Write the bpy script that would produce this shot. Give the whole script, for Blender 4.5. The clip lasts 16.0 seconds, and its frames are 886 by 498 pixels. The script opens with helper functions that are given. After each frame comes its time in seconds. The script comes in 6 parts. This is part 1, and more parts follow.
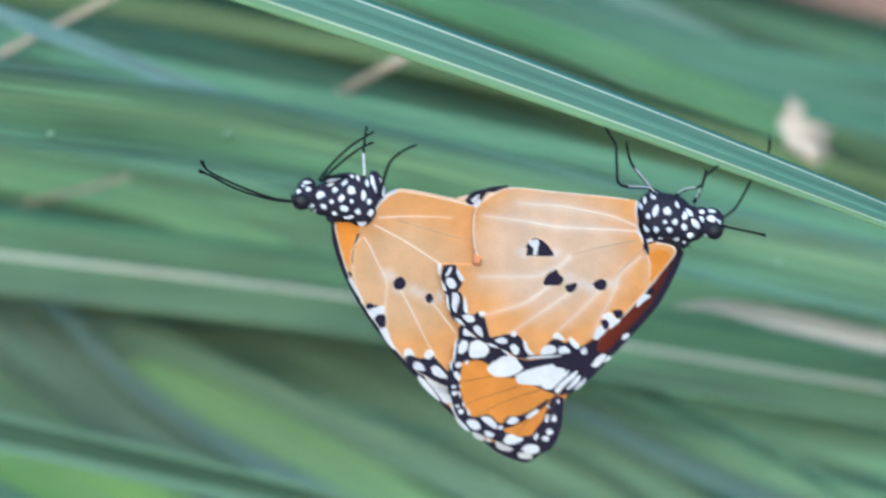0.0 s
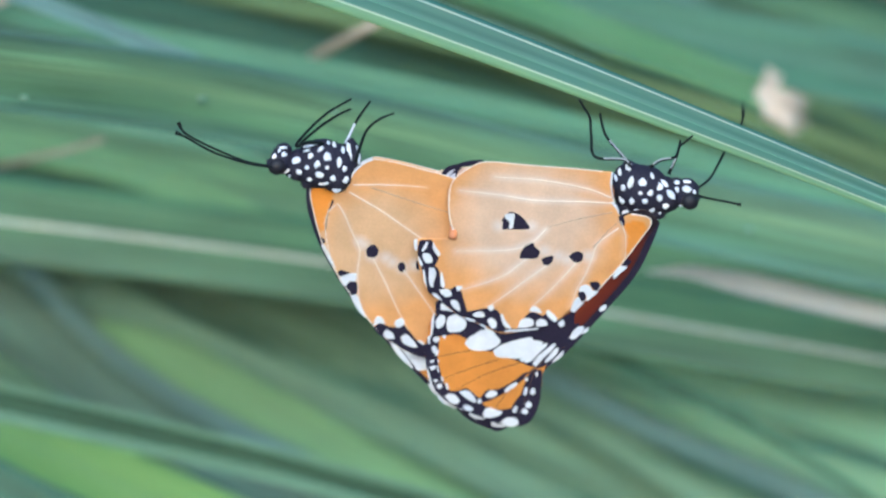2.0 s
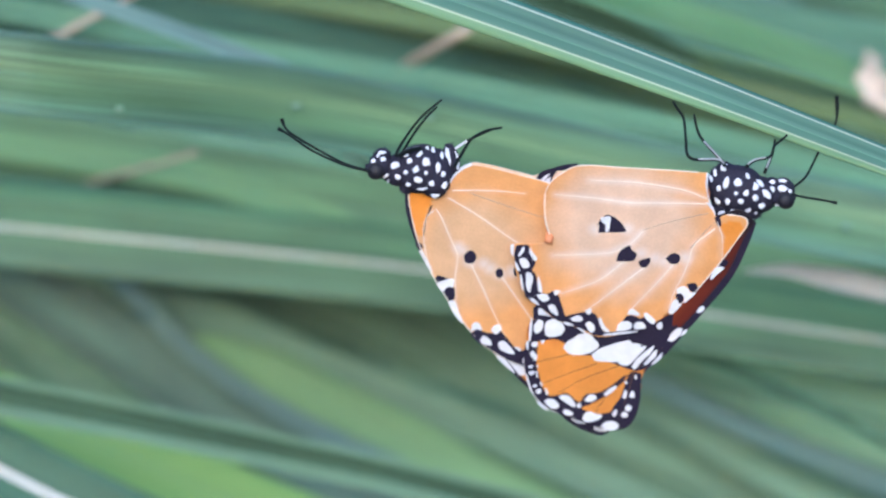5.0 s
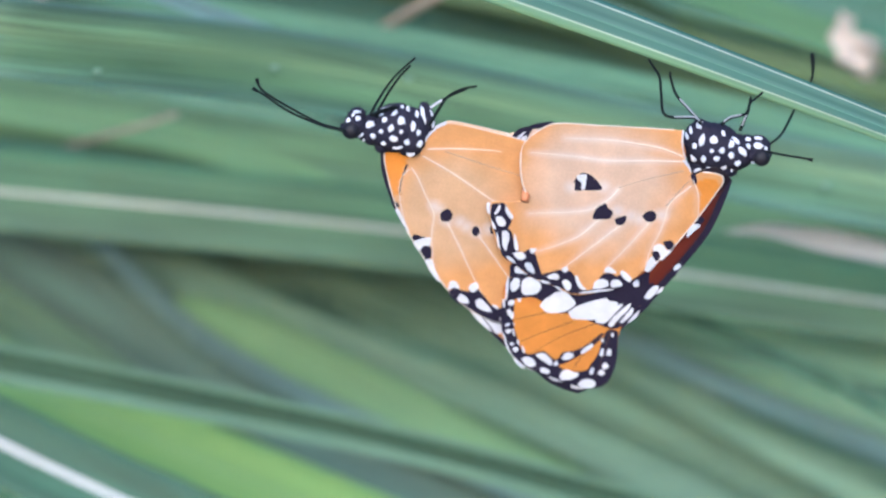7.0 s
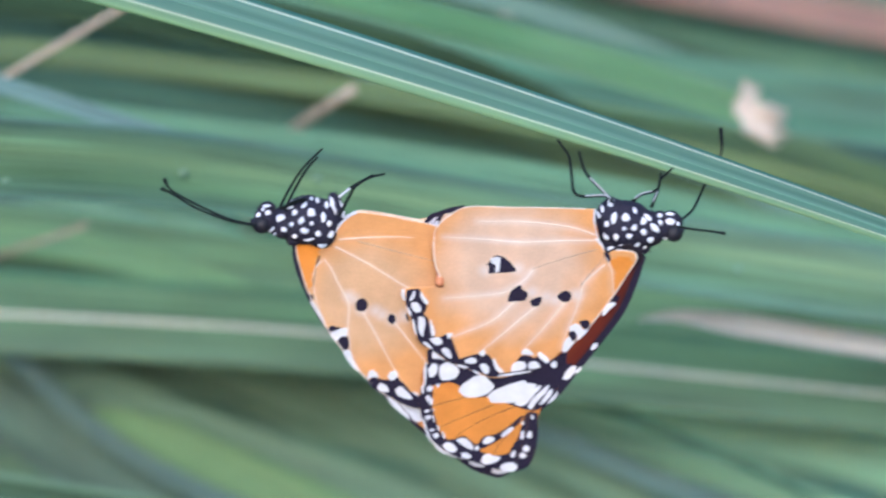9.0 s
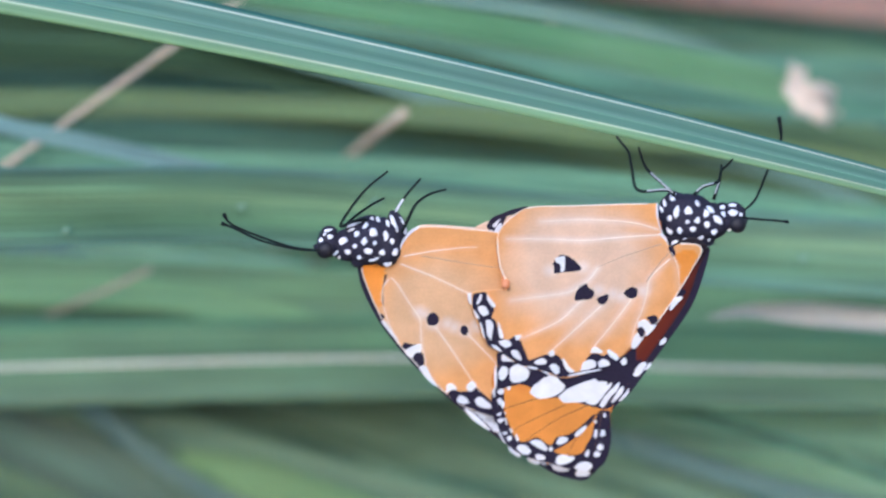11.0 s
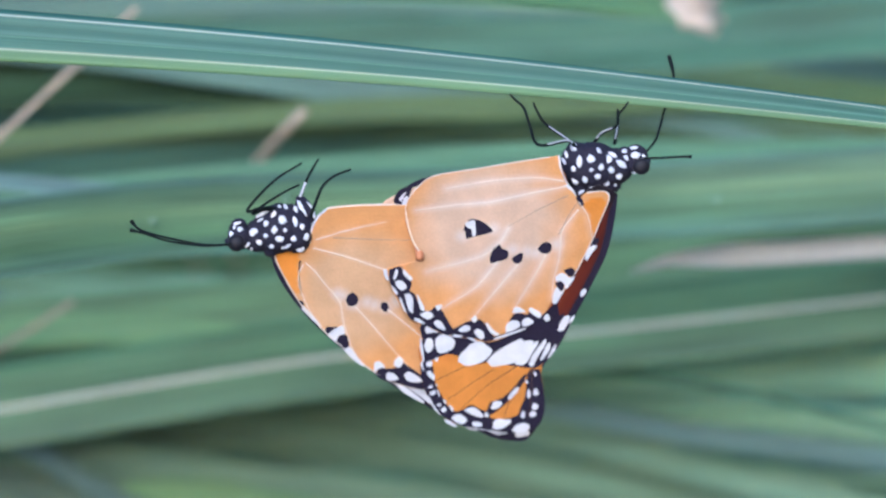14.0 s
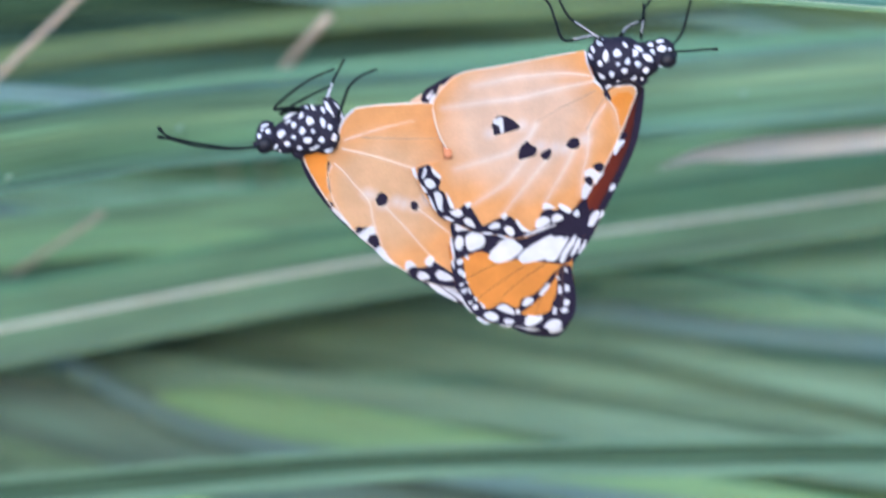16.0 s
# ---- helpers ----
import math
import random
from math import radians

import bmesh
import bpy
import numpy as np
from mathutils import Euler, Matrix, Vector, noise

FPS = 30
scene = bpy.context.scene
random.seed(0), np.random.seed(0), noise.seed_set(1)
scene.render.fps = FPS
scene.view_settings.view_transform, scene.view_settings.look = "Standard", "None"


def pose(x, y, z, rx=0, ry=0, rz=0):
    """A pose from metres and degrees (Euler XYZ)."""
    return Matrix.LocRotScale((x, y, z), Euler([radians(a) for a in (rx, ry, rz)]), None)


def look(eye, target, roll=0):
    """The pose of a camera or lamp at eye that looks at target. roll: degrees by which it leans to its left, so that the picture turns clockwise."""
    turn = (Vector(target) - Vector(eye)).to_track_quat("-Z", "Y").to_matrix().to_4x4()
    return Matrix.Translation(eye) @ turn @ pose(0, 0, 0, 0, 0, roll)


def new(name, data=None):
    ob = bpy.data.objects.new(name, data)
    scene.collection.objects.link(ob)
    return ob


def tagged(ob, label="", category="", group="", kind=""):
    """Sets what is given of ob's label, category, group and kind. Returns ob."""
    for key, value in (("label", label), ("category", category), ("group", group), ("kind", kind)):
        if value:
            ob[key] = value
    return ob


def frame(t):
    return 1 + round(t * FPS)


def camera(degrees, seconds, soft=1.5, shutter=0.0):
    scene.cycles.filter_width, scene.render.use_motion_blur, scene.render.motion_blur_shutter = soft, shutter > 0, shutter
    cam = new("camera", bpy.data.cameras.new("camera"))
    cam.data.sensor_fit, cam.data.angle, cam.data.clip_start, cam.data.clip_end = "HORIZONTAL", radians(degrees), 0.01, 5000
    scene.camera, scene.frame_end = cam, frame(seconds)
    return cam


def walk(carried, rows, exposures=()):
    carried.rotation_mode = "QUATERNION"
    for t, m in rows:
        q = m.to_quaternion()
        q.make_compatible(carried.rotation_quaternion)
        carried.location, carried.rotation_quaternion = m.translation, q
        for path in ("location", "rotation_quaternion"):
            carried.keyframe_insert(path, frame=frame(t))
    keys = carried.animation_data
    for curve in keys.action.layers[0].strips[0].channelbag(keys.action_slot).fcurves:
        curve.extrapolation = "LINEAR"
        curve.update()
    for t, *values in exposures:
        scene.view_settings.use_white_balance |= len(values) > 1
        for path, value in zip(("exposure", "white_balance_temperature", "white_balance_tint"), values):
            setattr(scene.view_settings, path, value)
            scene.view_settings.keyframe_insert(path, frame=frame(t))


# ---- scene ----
# ---- camera ----
cam = camera(8.96, 16.0, soft=2.35, shutter=0.5)
cam.data.dof.use_dof = True
cam.data.dof.focus_distance = 0.9
cam.data.dof.aperture_fstop = 16.0
PATH = [
    (0, look((0.0000, -0.9000, 0.9000), (0.00000, 0.10000, 0.90000), -0.000)),
    (0.5, look((-0.0004, -0.9000, 0.9020), (0.00726, 0.09993, 0.89247), 0.175)),
    (0.6, look((-0.0007, -0.9000, 0.9020), (0.00551, 0.09992, 0.89228), 0.221)),
    (0.7, look((-0.0010, -0.9000, 0.9019), (0.00449, 0.09992, 0.88932), 0.266)),
    (0.8, look((-0.0012, -0.9000, 0.9019), (0.00616, 0.09991, 0.88715), 0.312)),
    (0.9, look((-0.0015, -0.9000, 0.9018), (0.00624, 0.09991, 0.88898), 0.357)),
    (1, look((-0.0018, -0.9000, 0.9018), (0.00632, 0.09990, 0.89002), 0.403)),
    (1.2, look((-0.0022, -0.9000, 0.9017), (0.00480, 0.09990, 0.89163), 0.354)),
    (1.3, look((-0.0023, -0.9000, 0.9017), (0.00439, 0.09991, 0.89169), 0.329)),
    (1.4, look((-0.0025, -0.9000, 0.9016), (0.00329, 0.09991, 0.88995), 0.305)),
    (1.5, look((-0.0027, -0.9000, 0.9016), (0.00358, 0.09991, 0.88992), 0.280)),
    (2, look((-0.0021, -0.9000, 0.9015), (0.00482, 0.09995, 0.89393), 0.235)),
    (2.5, look((-0.0022, -0.9000, 0.9005), (0.00305, 0.09997, 0.89477), 0.254)),
    (3, look((-0.0034, -0.9000, 0.8958), (-0.00107, 0.09999, 0.89199), 0.098)),
    (3.2, look((-0.0037, -0.9000, 0.8957), (-0.00405, 0.09999, 0.89087), -0.012)),
    (5.3, look((-0.0052, -0.9000, 0.8959), (-0.00957, 0.09999, 0.89490), -1.247)),
    (5.5, look((-0.0036, -0.9000, 0.8960), (-0.00202, 0.09999, 0.89238), -1.173)),
    (6, look((-0.0048, -0.9000, 0.8961), (-0.00521, 0.09996, 0.88765), -1.217)),
    (6.5, look((-0.0027, -0.9000, 0.8951), (-0.00771, 0.09993, 0.88430), -1.266)),
    (7, look((-0.0025, -0.9000, 0.8958), (-0.00894, 0.09995, 0.88769), -1.286)),
    (7.5, look((-0.0025, -0.9000, 0.8951), (-0.00974, 0.09996, 0.89051), -1.153)),
    (8, look((-0.0037, -0.9000, 0.8933), (-0.01261, 0.09996, 0.89087), -1.288)),
    (8.5, look((-0.0010, -0.9000, 0.8925), (-0.01349, 0.09991, 0.89828), -2.689)),
    (8.7, look((-0.0014, -0.9000, 0.8899), (-0.00233, 0.09992, 0.90269), -2.885)),
    (10.8, look((-0.0033, -0.9000, 0.8870), (0.00163, 0.09979, 0.90710), -7.846)),
    (11, look((-0.0018, -0.9000, 0.8846), (-0.00375, 0.09973, 0.90786), -8.291)),
    (11.5, look((-0.0002, -0.9000, 0.8837), (0.00027, 0.09980, 0.90378), -9.322)),
    (12, look((-0.0003, -0.9000, 0.8813), (0.00178, 0.09987, 0.89712), -11.210)),
    (12.5, look((0.0005, -0.9000, 0.8791), (0.00047, 0.09982, 0.89803), -11.928)),
    (13, look((0.0022, -0.9000, 0.8755), (0.00114, 0.09973, 0.89875), -13.212)),
    (13.5, look((-0.0001, -0.9000, 0.8721), (0.00671, 0.09965, 0.89770), -14.767)),
    (14, look((-0.0020, -0.9000, 0.8684), (0.01003, 0.09938, 0.90147), -16.013)),
    (14.5, look((-0.0041, -0.9000, 0.8650), (0.01124, 0.09938, 0.89668), -16.348)),
    (15, look((-0.0038, -0.9000, 0.8654), (0.00841, 0.09964, 0.88926), -16.495)),
    (15.5, look((-0.0009, -0.9000, 0.8640), (0.00570, 0.09992, 0.87515), -17.124)),
    (16, look((-0.0003, -0.9000, 0.8644), (0.00005, 0.09977, 0.88608), -17.456)),
]
walk(cam, PATH, exposures=[(0, 1.05, 4990, 2), (3.2, 1.05, 5030, 2), (5.3, 1.15, 5080, 14), (8.7, 1.13, 5130, 15), (10.8, 1.07, 5050, 16), (14.5, 1.01, 4990, 15), (16.0, 1.15, 4990, 16)])

# ---- light: bright open shade, hazy low sun from behind the camera ----
SUN_ELEVATION, SUN_TURN = radians(8), radians(188)
world = bpy.data.worlds.new("sky")
scene.world = world
world.use_nodes = True
sky = world.node_tree.nodes.new("ShaderNodeTexSky")
sky.sky_type, sky.sun_disc = "NISHITA", False
sky.sun_elevation, sky.sun_rotation = SUN_ELEVATION, SUN_TURN
background = world.node_tree.nodes["Background"]
background.inputs["Strength"].default_value = 0.15
world.node_tree.links.new(sky.outputs["Color"], background.inputs["Color"])
sun_light = bpy.data.lights.new("sun", "SUN")
sun_light.energy, sun_light.angle, sun_light.color = 2.6, radians(70), (1.0, 0.975, 0.94)
sun = new("sun", sun_light)
sun.matrix_world = look((2.0 * math.sin(SUN_TURN), 2.0 * math.cos(SUN_TURN), 0.96 + 2.0 * math.tan(SUN_ELEVATION)), (0, 0, 0.96), 0)


# ---- materials ----
def node_material(name, rough=0.6, spec=0.4):
    m = bpy.data.materials.new(name)
    m.use_nodes = True
    b = m.node_tree.nodes["Principled BSDF"]
    b.inputs["Roughness"].default_value = rough
    b.inputs["Specular IOR Level"].default_value = spec
    return m, m.node_tree, b


def link(tree, a, b):
    tree.links.new(a, b)


def noise_node(tree, scale, detail=3.0, vector=None, rough=0.55):
    n = tree.nodes.new("ShaderNodeTexNoise")
    n.inputs["Scale"].default_value = scale
    n.inputs["Detail"].default_value = detail
    n.inputs["Roughness"].default_value = rough
    if vector is not None:
        link(tree, vector, n.inputs["Vector"])
    return n


def mix_node(tree, kind, factor, a, b):
    n = tree.nodes.new("ShaderNodeMix")
    n.data_type, n.blend_type = "RGBA", kind
    for socket, value in ((n.inputs[0], factor), (n.inputs[6], a), (n.inputs[7], b)):
        if hasattr(value, "is_linked"):
            link(tree, value, socket)
        elif isinstance(value, tuple):
            socket.default_value = (*value, 1)
        else:
            socket.default_value = value
    return n.outputs[2]


def ramp_node(tree, value, stops):
    n = tree.nodes.new("ShaderNodeValToRGB")
    link(tree, value, n.inputs[0])
    while len(n.color_ramp.elements) < len(stops):
        n.color_ramp.elements.new(0.5)
    for e, (p, c) in zip(n.color_ramp.elements, stops):
        e.position, e.color = p, (*c, 1) if isinstance(c, tuple) else (c, c, c, 1)
    return n.outputs["Color"]


def bump(tree, b, height, strength, distance):
    n = tree.nodes.new("ShaderNodeBump")
    n.inputs["Strength"].default_value, n.inputs["Distance"].default_value = strength, distance
    link(tree, height, n.inputs["Height"])
    link(tree, n.outputs["Normal"], b.inputs["Normal"])


def plain(name, colour, rough=0.6, spread=0.25, scale=900.0, spec=0.4, relief=0.00005):
    """One colour with fine and coarse unevenness, for small things."""
    m, tree, b = node_material(name, rough, spec)
    where = tree.nodes.new("ShaderNodeTexCoord").outputs["Object"]
    fine, coarse = noise_node(tree, scale, 4, where), noise_node(tree, scale / 7, 2, where)
    lo, hi = tuple(c * (1 - spread) for c in colour), tuple(min(1, c * (1 + spread)) for c in colour)
    c = mix_node(tree, "MIX", fine.outputs[0], lo, hi)
    c = mix_node(tree, "MULTIPLY", 0.6, c, ramp_node(tree, coarse.outputs[0], [(0.3, 0.75), (0.7, 1.0)]))
    link(tree, c, b.inputs["Base Color"])
    bump(tree, b, fine.outputs[0], 0.4, relief)
    return m


def wing_material(name, rough=0.55):
    """Scaled wing membrane: its colour zones are in the mesh, fine scale grain here."""
    m, tree, b = node_material(name, rough, 0.25)
    attr = tree.nodes.new("ShaderNodeAttribute")
    attr.attribute_name = "zone"
    where = tree.nodes.new("ShaderNodeTexCoord").outputs["Object"]
    grain, patch = noise_node(tree, 2600, 3, where), noise_node(tree, 160, 4, where)
    c = mix_node(tree, "MULTIPLY", 1.0, attr.outputs["Color"], ramp_node(tree, grain.outputs[0], [(0.3, 0.94), (0.7, 1.04)]))
    c = mix_node(tree, "MULTIPLY", 1.0, c, ramp_node(tree, patch.outputs[0], [(0.3, 0.86), (0.7, 1.06)]))
    link(tree, c, b.inputs["Base Color"])
    bump(tree, b, grain.outputs[0], 0.3, 0.00004)
    thin = tree.nodes.new("ShaderNodeBsdfTranslucent")
    link(tree, c, thin.inputs["Color"])
    both = tree.nodes.new("ShaderNodeMixShader")
    both.inputs[0].default_value = 0.2
    link(tree, b.outputs[0], both.inputs[1])
    link(tree, thin.outputs[0], both.inputs[2])
    link(tree, both.outputs[0], tree.nodes["Material Output"].inputs["Surface"])
    return m


def leaf_material(name, stops, rough=0.55, streak=0.5, vary=0.3, gloss=0.45):
    """Grass leaf: colour across the blade by stops, long fine streaks, patches along it."""
    m, tree, b = node_material(name, rough, gloss)
    uv = tree.nodes.new("ShaderNodeTexCoord").outputs["UV"]
    split = tree.nodes.new("ShaderNodeSeparateXYZ")
    link(tree, uv, split.inputs[0])
    across = ramp_node(tree, split.outputs[0], [(p, (c[0] * 1.1, c[1], c[2])) for p, c in stops])
    stretch = tree.nodes.new("ShaderNodeMapping")
    stretch.inputs["Scale"].default_value = (34, 1.3, 1)
    link(tree, uv, stretch.inputs["Vector"])
    fine = noise_node(tree, 1.0, 3, stretch.outputs[0])
    wide = tree.nodes.new("ShaderNodeMapping")
    wide.inputs["Scale"].default_value = (2.5, 2.2, 1)
    link(tree, uv, wide.inputs["Vector"])
    coarse = noise_node(tree, 1.0, 2, wide.outputs[0])
    c = mix_node(tree, "MULTIPLY", 1.0, across, ramp_node(tree, fine.outputs[0], [(0.3, 1 - streak), (0.7, 1 + streak * 0.5)]))
    c = mix_node(tree, "MULTIPLY", 1.0, c, ramp_node(tree, coarse.outputs[0], [(0.3, 1 - vary), (0.7, 1 + vary * 0.6)]))
    link(tree, c, b.inputs["Base Color"])
    bump(tree, b, fine.outputs[0], 0.35, 0.0004)
    thin = tree.nodes.new("ShaderNodeBsdfTranslucent")
    link(tree, c, thin.inputs["Color"])
    both = tree.nodes.new("ShaderNodeMixShader")
    both.inputs[0].default_value = 0.22
    link(tree, b.outputs[0], both.inputs[1])
    link(tree, thin.outputs[0], both.inputs[2])
    link(tree, both.outputs[0], tree.nodes["Material Output"].inputs["Surface"])
    return m


def tone(lo, hi):
    return [(0.0, hi), (0.12, lo), (0.45, lo), (0.5, hi), (0.55, lo), (0.88, lo), (1.0, hi)]


LEAF = {
    "dots": leaf_material("broad_soft_grass", [(0.0, (0.17, 0.35, 0.28)), (0.07, (0.115, 0.25, 0.165)), (0.32, (0.105, 0.225, 0.105)), (0.48, (0.135, 0.27, 0.135)), (0.60, (0.19, 0.34, 0.16)),
                                               (0.74, (0.135, 0.265, 0.14)), (0.9, (0.10, 0.21, 0.13)), (1.0, (0.12, 0.235, 0.19))], 0.6, 0.6),
    # near-black green: the thicket's shade is put into this colour
    "gloom": leaf_material("shade_toned_grass", tone((0.030, 0.066, 0.030), (0.045, 0.088, 0.042)), 0.7, gloss=0.15),
    "khaki": leaf_material("khaki_grass", tone((0.088, 0.158, 0.046), (0.115, 0.19, 0.066))),
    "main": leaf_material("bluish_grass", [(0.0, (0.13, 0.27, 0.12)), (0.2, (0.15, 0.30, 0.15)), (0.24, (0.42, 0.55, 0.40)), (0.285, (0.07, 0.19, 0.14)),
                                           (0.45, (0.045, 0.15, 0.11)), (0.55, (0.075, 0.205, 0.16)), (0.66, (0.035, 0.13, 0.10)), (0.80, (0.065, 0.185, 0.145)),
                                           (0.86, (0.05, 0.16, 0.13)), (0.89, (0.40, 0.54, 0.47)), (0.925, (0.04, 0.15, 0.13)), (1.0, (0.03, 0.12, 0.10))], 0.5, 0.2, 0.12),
    "green": leaf_material("mid_green_grass", tone((0.10, 0.255, 0.14), (0.18, 0.37, 0.23))),
    "teal": leaf_material("teal_grass", tone((0.10, 0.27, 0.195), (0.17, 0.38, 0.30))),
    "bright": leaf_material("bright_green_grass", tone((0.135, 0.285, 0.125), (0.19, 0.35, 0.18))),
    "lime": leaf_material("lime_grass", tone((0.20, 0.42, 0.115), (0.22, 0.44, 0.135)), 0.55, 0.12, 0.08),
    # well below the lit greens, with thicket self-shadowing in the colour
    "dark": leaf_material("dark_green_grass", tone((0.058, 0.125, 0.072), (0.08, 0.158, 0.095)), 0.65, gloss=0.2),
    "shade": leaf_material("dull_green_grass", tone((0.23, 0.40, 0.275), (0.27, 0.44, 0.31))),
    "blue": leaf_material("bluish_waxy_grass", tone((0.135, 0.265, 0.25), (0.20, 0.35, 0.34))),
    "spring": leaf_material("spring_green_grass", tone((0.175, 0.365, 0.155), (0.21, 0.405, 0.19)), 0.5, 0.25, 0.15),
    "fern": leaf_material("pale_fern_green_grass", tone((0.17, 0.33, 0.215), (0.20, 0.365, 0.25)), 0.5, 0.35, 0.25),
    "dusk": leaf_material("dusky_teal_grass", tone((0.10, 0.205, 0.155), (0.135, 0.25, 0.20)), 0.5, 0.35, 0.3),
    "sage": leaf_material("sage_grey_grass", tone((0.14, 0.29, 0.18), (0.22, 0.37, 0.26))),
    "whiterib": leaf_material("white_ribbed_grass", tone((0.05, 0.155, 0.095), (0.09, 0.22, 0.15))),
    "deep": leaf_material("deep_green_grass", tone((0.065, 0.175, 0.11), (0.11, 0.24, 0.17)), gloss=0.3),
    "olive": leaf_material("olive_grass", tone((0.12, 0.22, 0.065), (0.18, 0.29, 0.11))),
    "mist": leaf_material("soft_green_grass", tone((0.27, 0.55, 0.345), (0.31, 0.59, 0.41)), 0.5, 0.25, 0.2),
    "pale": leaf_material("grey_dry_grass", tone((0.56, 0.61, 0.57), (0.64, 0.68, 0.65))),
    "red": leaf_material("reddish_dry_grass", tone((0.26, 0.16, 0.12), (0.36, 0.24, 0.18))),
    "rib": leaf_material("pale_ribbed_grass", [(0.0, (0.13, 0.25, 0.145)), (0.3, (0.11, 0.225, 0.115)), (0.48, (0.11, 0.245, 0.12)), (0.485, (0.30, 0.40, 0.28)), (0.515, (0.30, 0.40, 0.28)), (0.52, (0.085, 0.215, 0.10)), (0.8, (0.085, 0.215, 0.10)), (1.0, (0.11, 0.26, 0.13))]),
    "front": leaf_material("yellowing_grass", tone((0.07, 0.20, 0.08), (0.15, 0.28, 0.14))),
}
RIB_PALE = plain("pale_midrib", (0.56, 0.57, 0.48), 0.5, 0.12, 120)
RIB_WHITE = plain("white_midrib", (0.78, 0.78, 0.80), 0.5, 0.08, 120)
RIB_GREEN = plain("green_midrib", (0.10, 0.27, 0.17), 0.45, 0.2, 120)
STRAW = plain("dry_straw", (0.46, 0.37, 0.28), 0.7, 0.25, 300)
TORN = plain("torn_dry_fibre", (0.50, 0.43, 0.36), 0.8, 0.2, 700)
BLACK = plain("black_scales", (0.024, 0.020, 0.040), 0.5, 0.4, 2500, 0.08)
WHITE = plain("white_scales", (0.70, 0.71, 0.79), 0.6, 0.08, 2500, 0.3)
GREY_VEIN = plain("grey_vein", (0.30, 0.24, 0.21), 0.6, 0.15, 2500)
CREAM_VEIN = plain("cream_vein", (0.80, 0.71, 0.64), 0.6, 0.06, 2500)
DARK_VEIN = plain("brown_vein", (0.10, 0.045, 0.02), 0.6, 0.2, 2500)
WING = wing_material("wing_scales")
FUR = plain("black_fur", (0.022, 0.020, 0.038), 0.75, 0.5, 3000, 0.2, 0.0002)
EYE = plain("black_eye", (0.014, 0.013, 0.020), 0.5, 0.2, 2500, 0.25)
LEG = plain("black_leg", (0.006, 0.009, 0.010), 0.6, 0.4, 2500, 0.1)
LEG_PALE = plain("grey_leg", (0.35, 0.37, 0.40), 0.5, 0.2, 2500)
BELLY = plain("orange_brown_abdomen", (0.50, 0.20, 0.09), 0.6, 0.2, 1500)
SOIL = plain("soil_and_litter", (0.24, 0.21, 0.14), 0.9, 0.5, 40, 0.2, 0.004)


# ---- mesh helpers ----
def part(name, bm, material, parent=None, label="", smooth=True):
    data = bpy.data.meshes.new(name)
    bm.to_mesh(data)
    bm.free()
    data.materials.append(material)
    if smooth:
        for f in data.polygons:
            f.use_smooth = True
    ob = new(name, data)
    if parent is not None:
        ob.parent = parent
    return tagged(ob, label)


def smooth_line(points, steps):
    """Catmull-Rom through the points."""
    p = [Vector(q) for q in points]
    p = [2 * p[0] - p[1]] + p + [2 * p[-1] - p[-2]]
    out = []
    for i in range(1, len(p) - 2):
        for k in range(steps):
            t = k / steps
            a, b, c, d = p[i - 1:i + 3]
            out.append(0.5 * (2 * b + (c - a) * t + (2 * a - 5 * b + 4 * c - d) * t * t + (3 * b - a - 3 * c + d) * t ** 3))
    out.append(p[-2])
    return out


def tube(bm, line, radii, sides=8):
    rings = []
    for i, p in enumerate(line):
        way = (line[min(i + 1, len(line) - 1)] - line[max(i - 1, 0)]).normalized()
        side = way.cross(Vector((0.13, 0.9, 0.2))).normalized()
        up = side.cross(way)
        rings.append([bm.verts.new(p + radii[i] * (math.cos(a) * side + math.sin(a) * up)) for a in [2 * math.pi * k / sides for k in range(sides)]])
    for r, s in zip(rings, rings[1:]):
        for k in range(sides):
            bm.faces.new((r[k], r[(k + 1) % sides], s[(k + 1) % sides], s[k]))
    bm.faces.new(rings[0][::-1])
    bm.faces.new(rings[-1])
    return bm


def ellipsoid(bm, centre, radii, turn=0.0, rough=0.0, n=24):
    made = bmesh.ops.create_uvsphere(bm, u_segments=n, v_segments=n // 2 + 2, radius=1.0)["verts"]
    spin = Matrix.Rotation(turn, 3, "Y")
    for v in made:
        k = 1 + rough * noise.noise(v.co * 6)
        v.co = Vector(centre) + spin @ Vector((v.co.x * radii[0], v.co.y * radii[1], v.co.z * radii[2])) * k
    return bm


# ---- wings ----
# Wing meshes lie in their own plane: u along the hinge, v away from it, w the camber and thickness. All in millimetres here.
MM = 0.001


def camber(u, v):
    return 0.0004 * (v - 12) ** 2


def place(u, v, w):
    return Vector((u * MM, (w + camber(u, v)) * MM, -v * MM))


def rounded(points, steps=4):
    line = smooth_line([(p[0], p[1], 0) for p in points] + [(points[0][0], points[0][1], 0)], steps)
    return [(p.x, p.y) for p in line[:-1]]


def inside(p, poly):
    hit = False
    for (x0, y0), (x1, y1) in zip(poly, poly[1:] + poly[:1]):
        if (y0 > p[1]) != (y1 > p[1]) and p[0] < (x1 - x0) * (p[1] - y0) / (y1 - y0) + x0:
            hit = not hit
    return hit


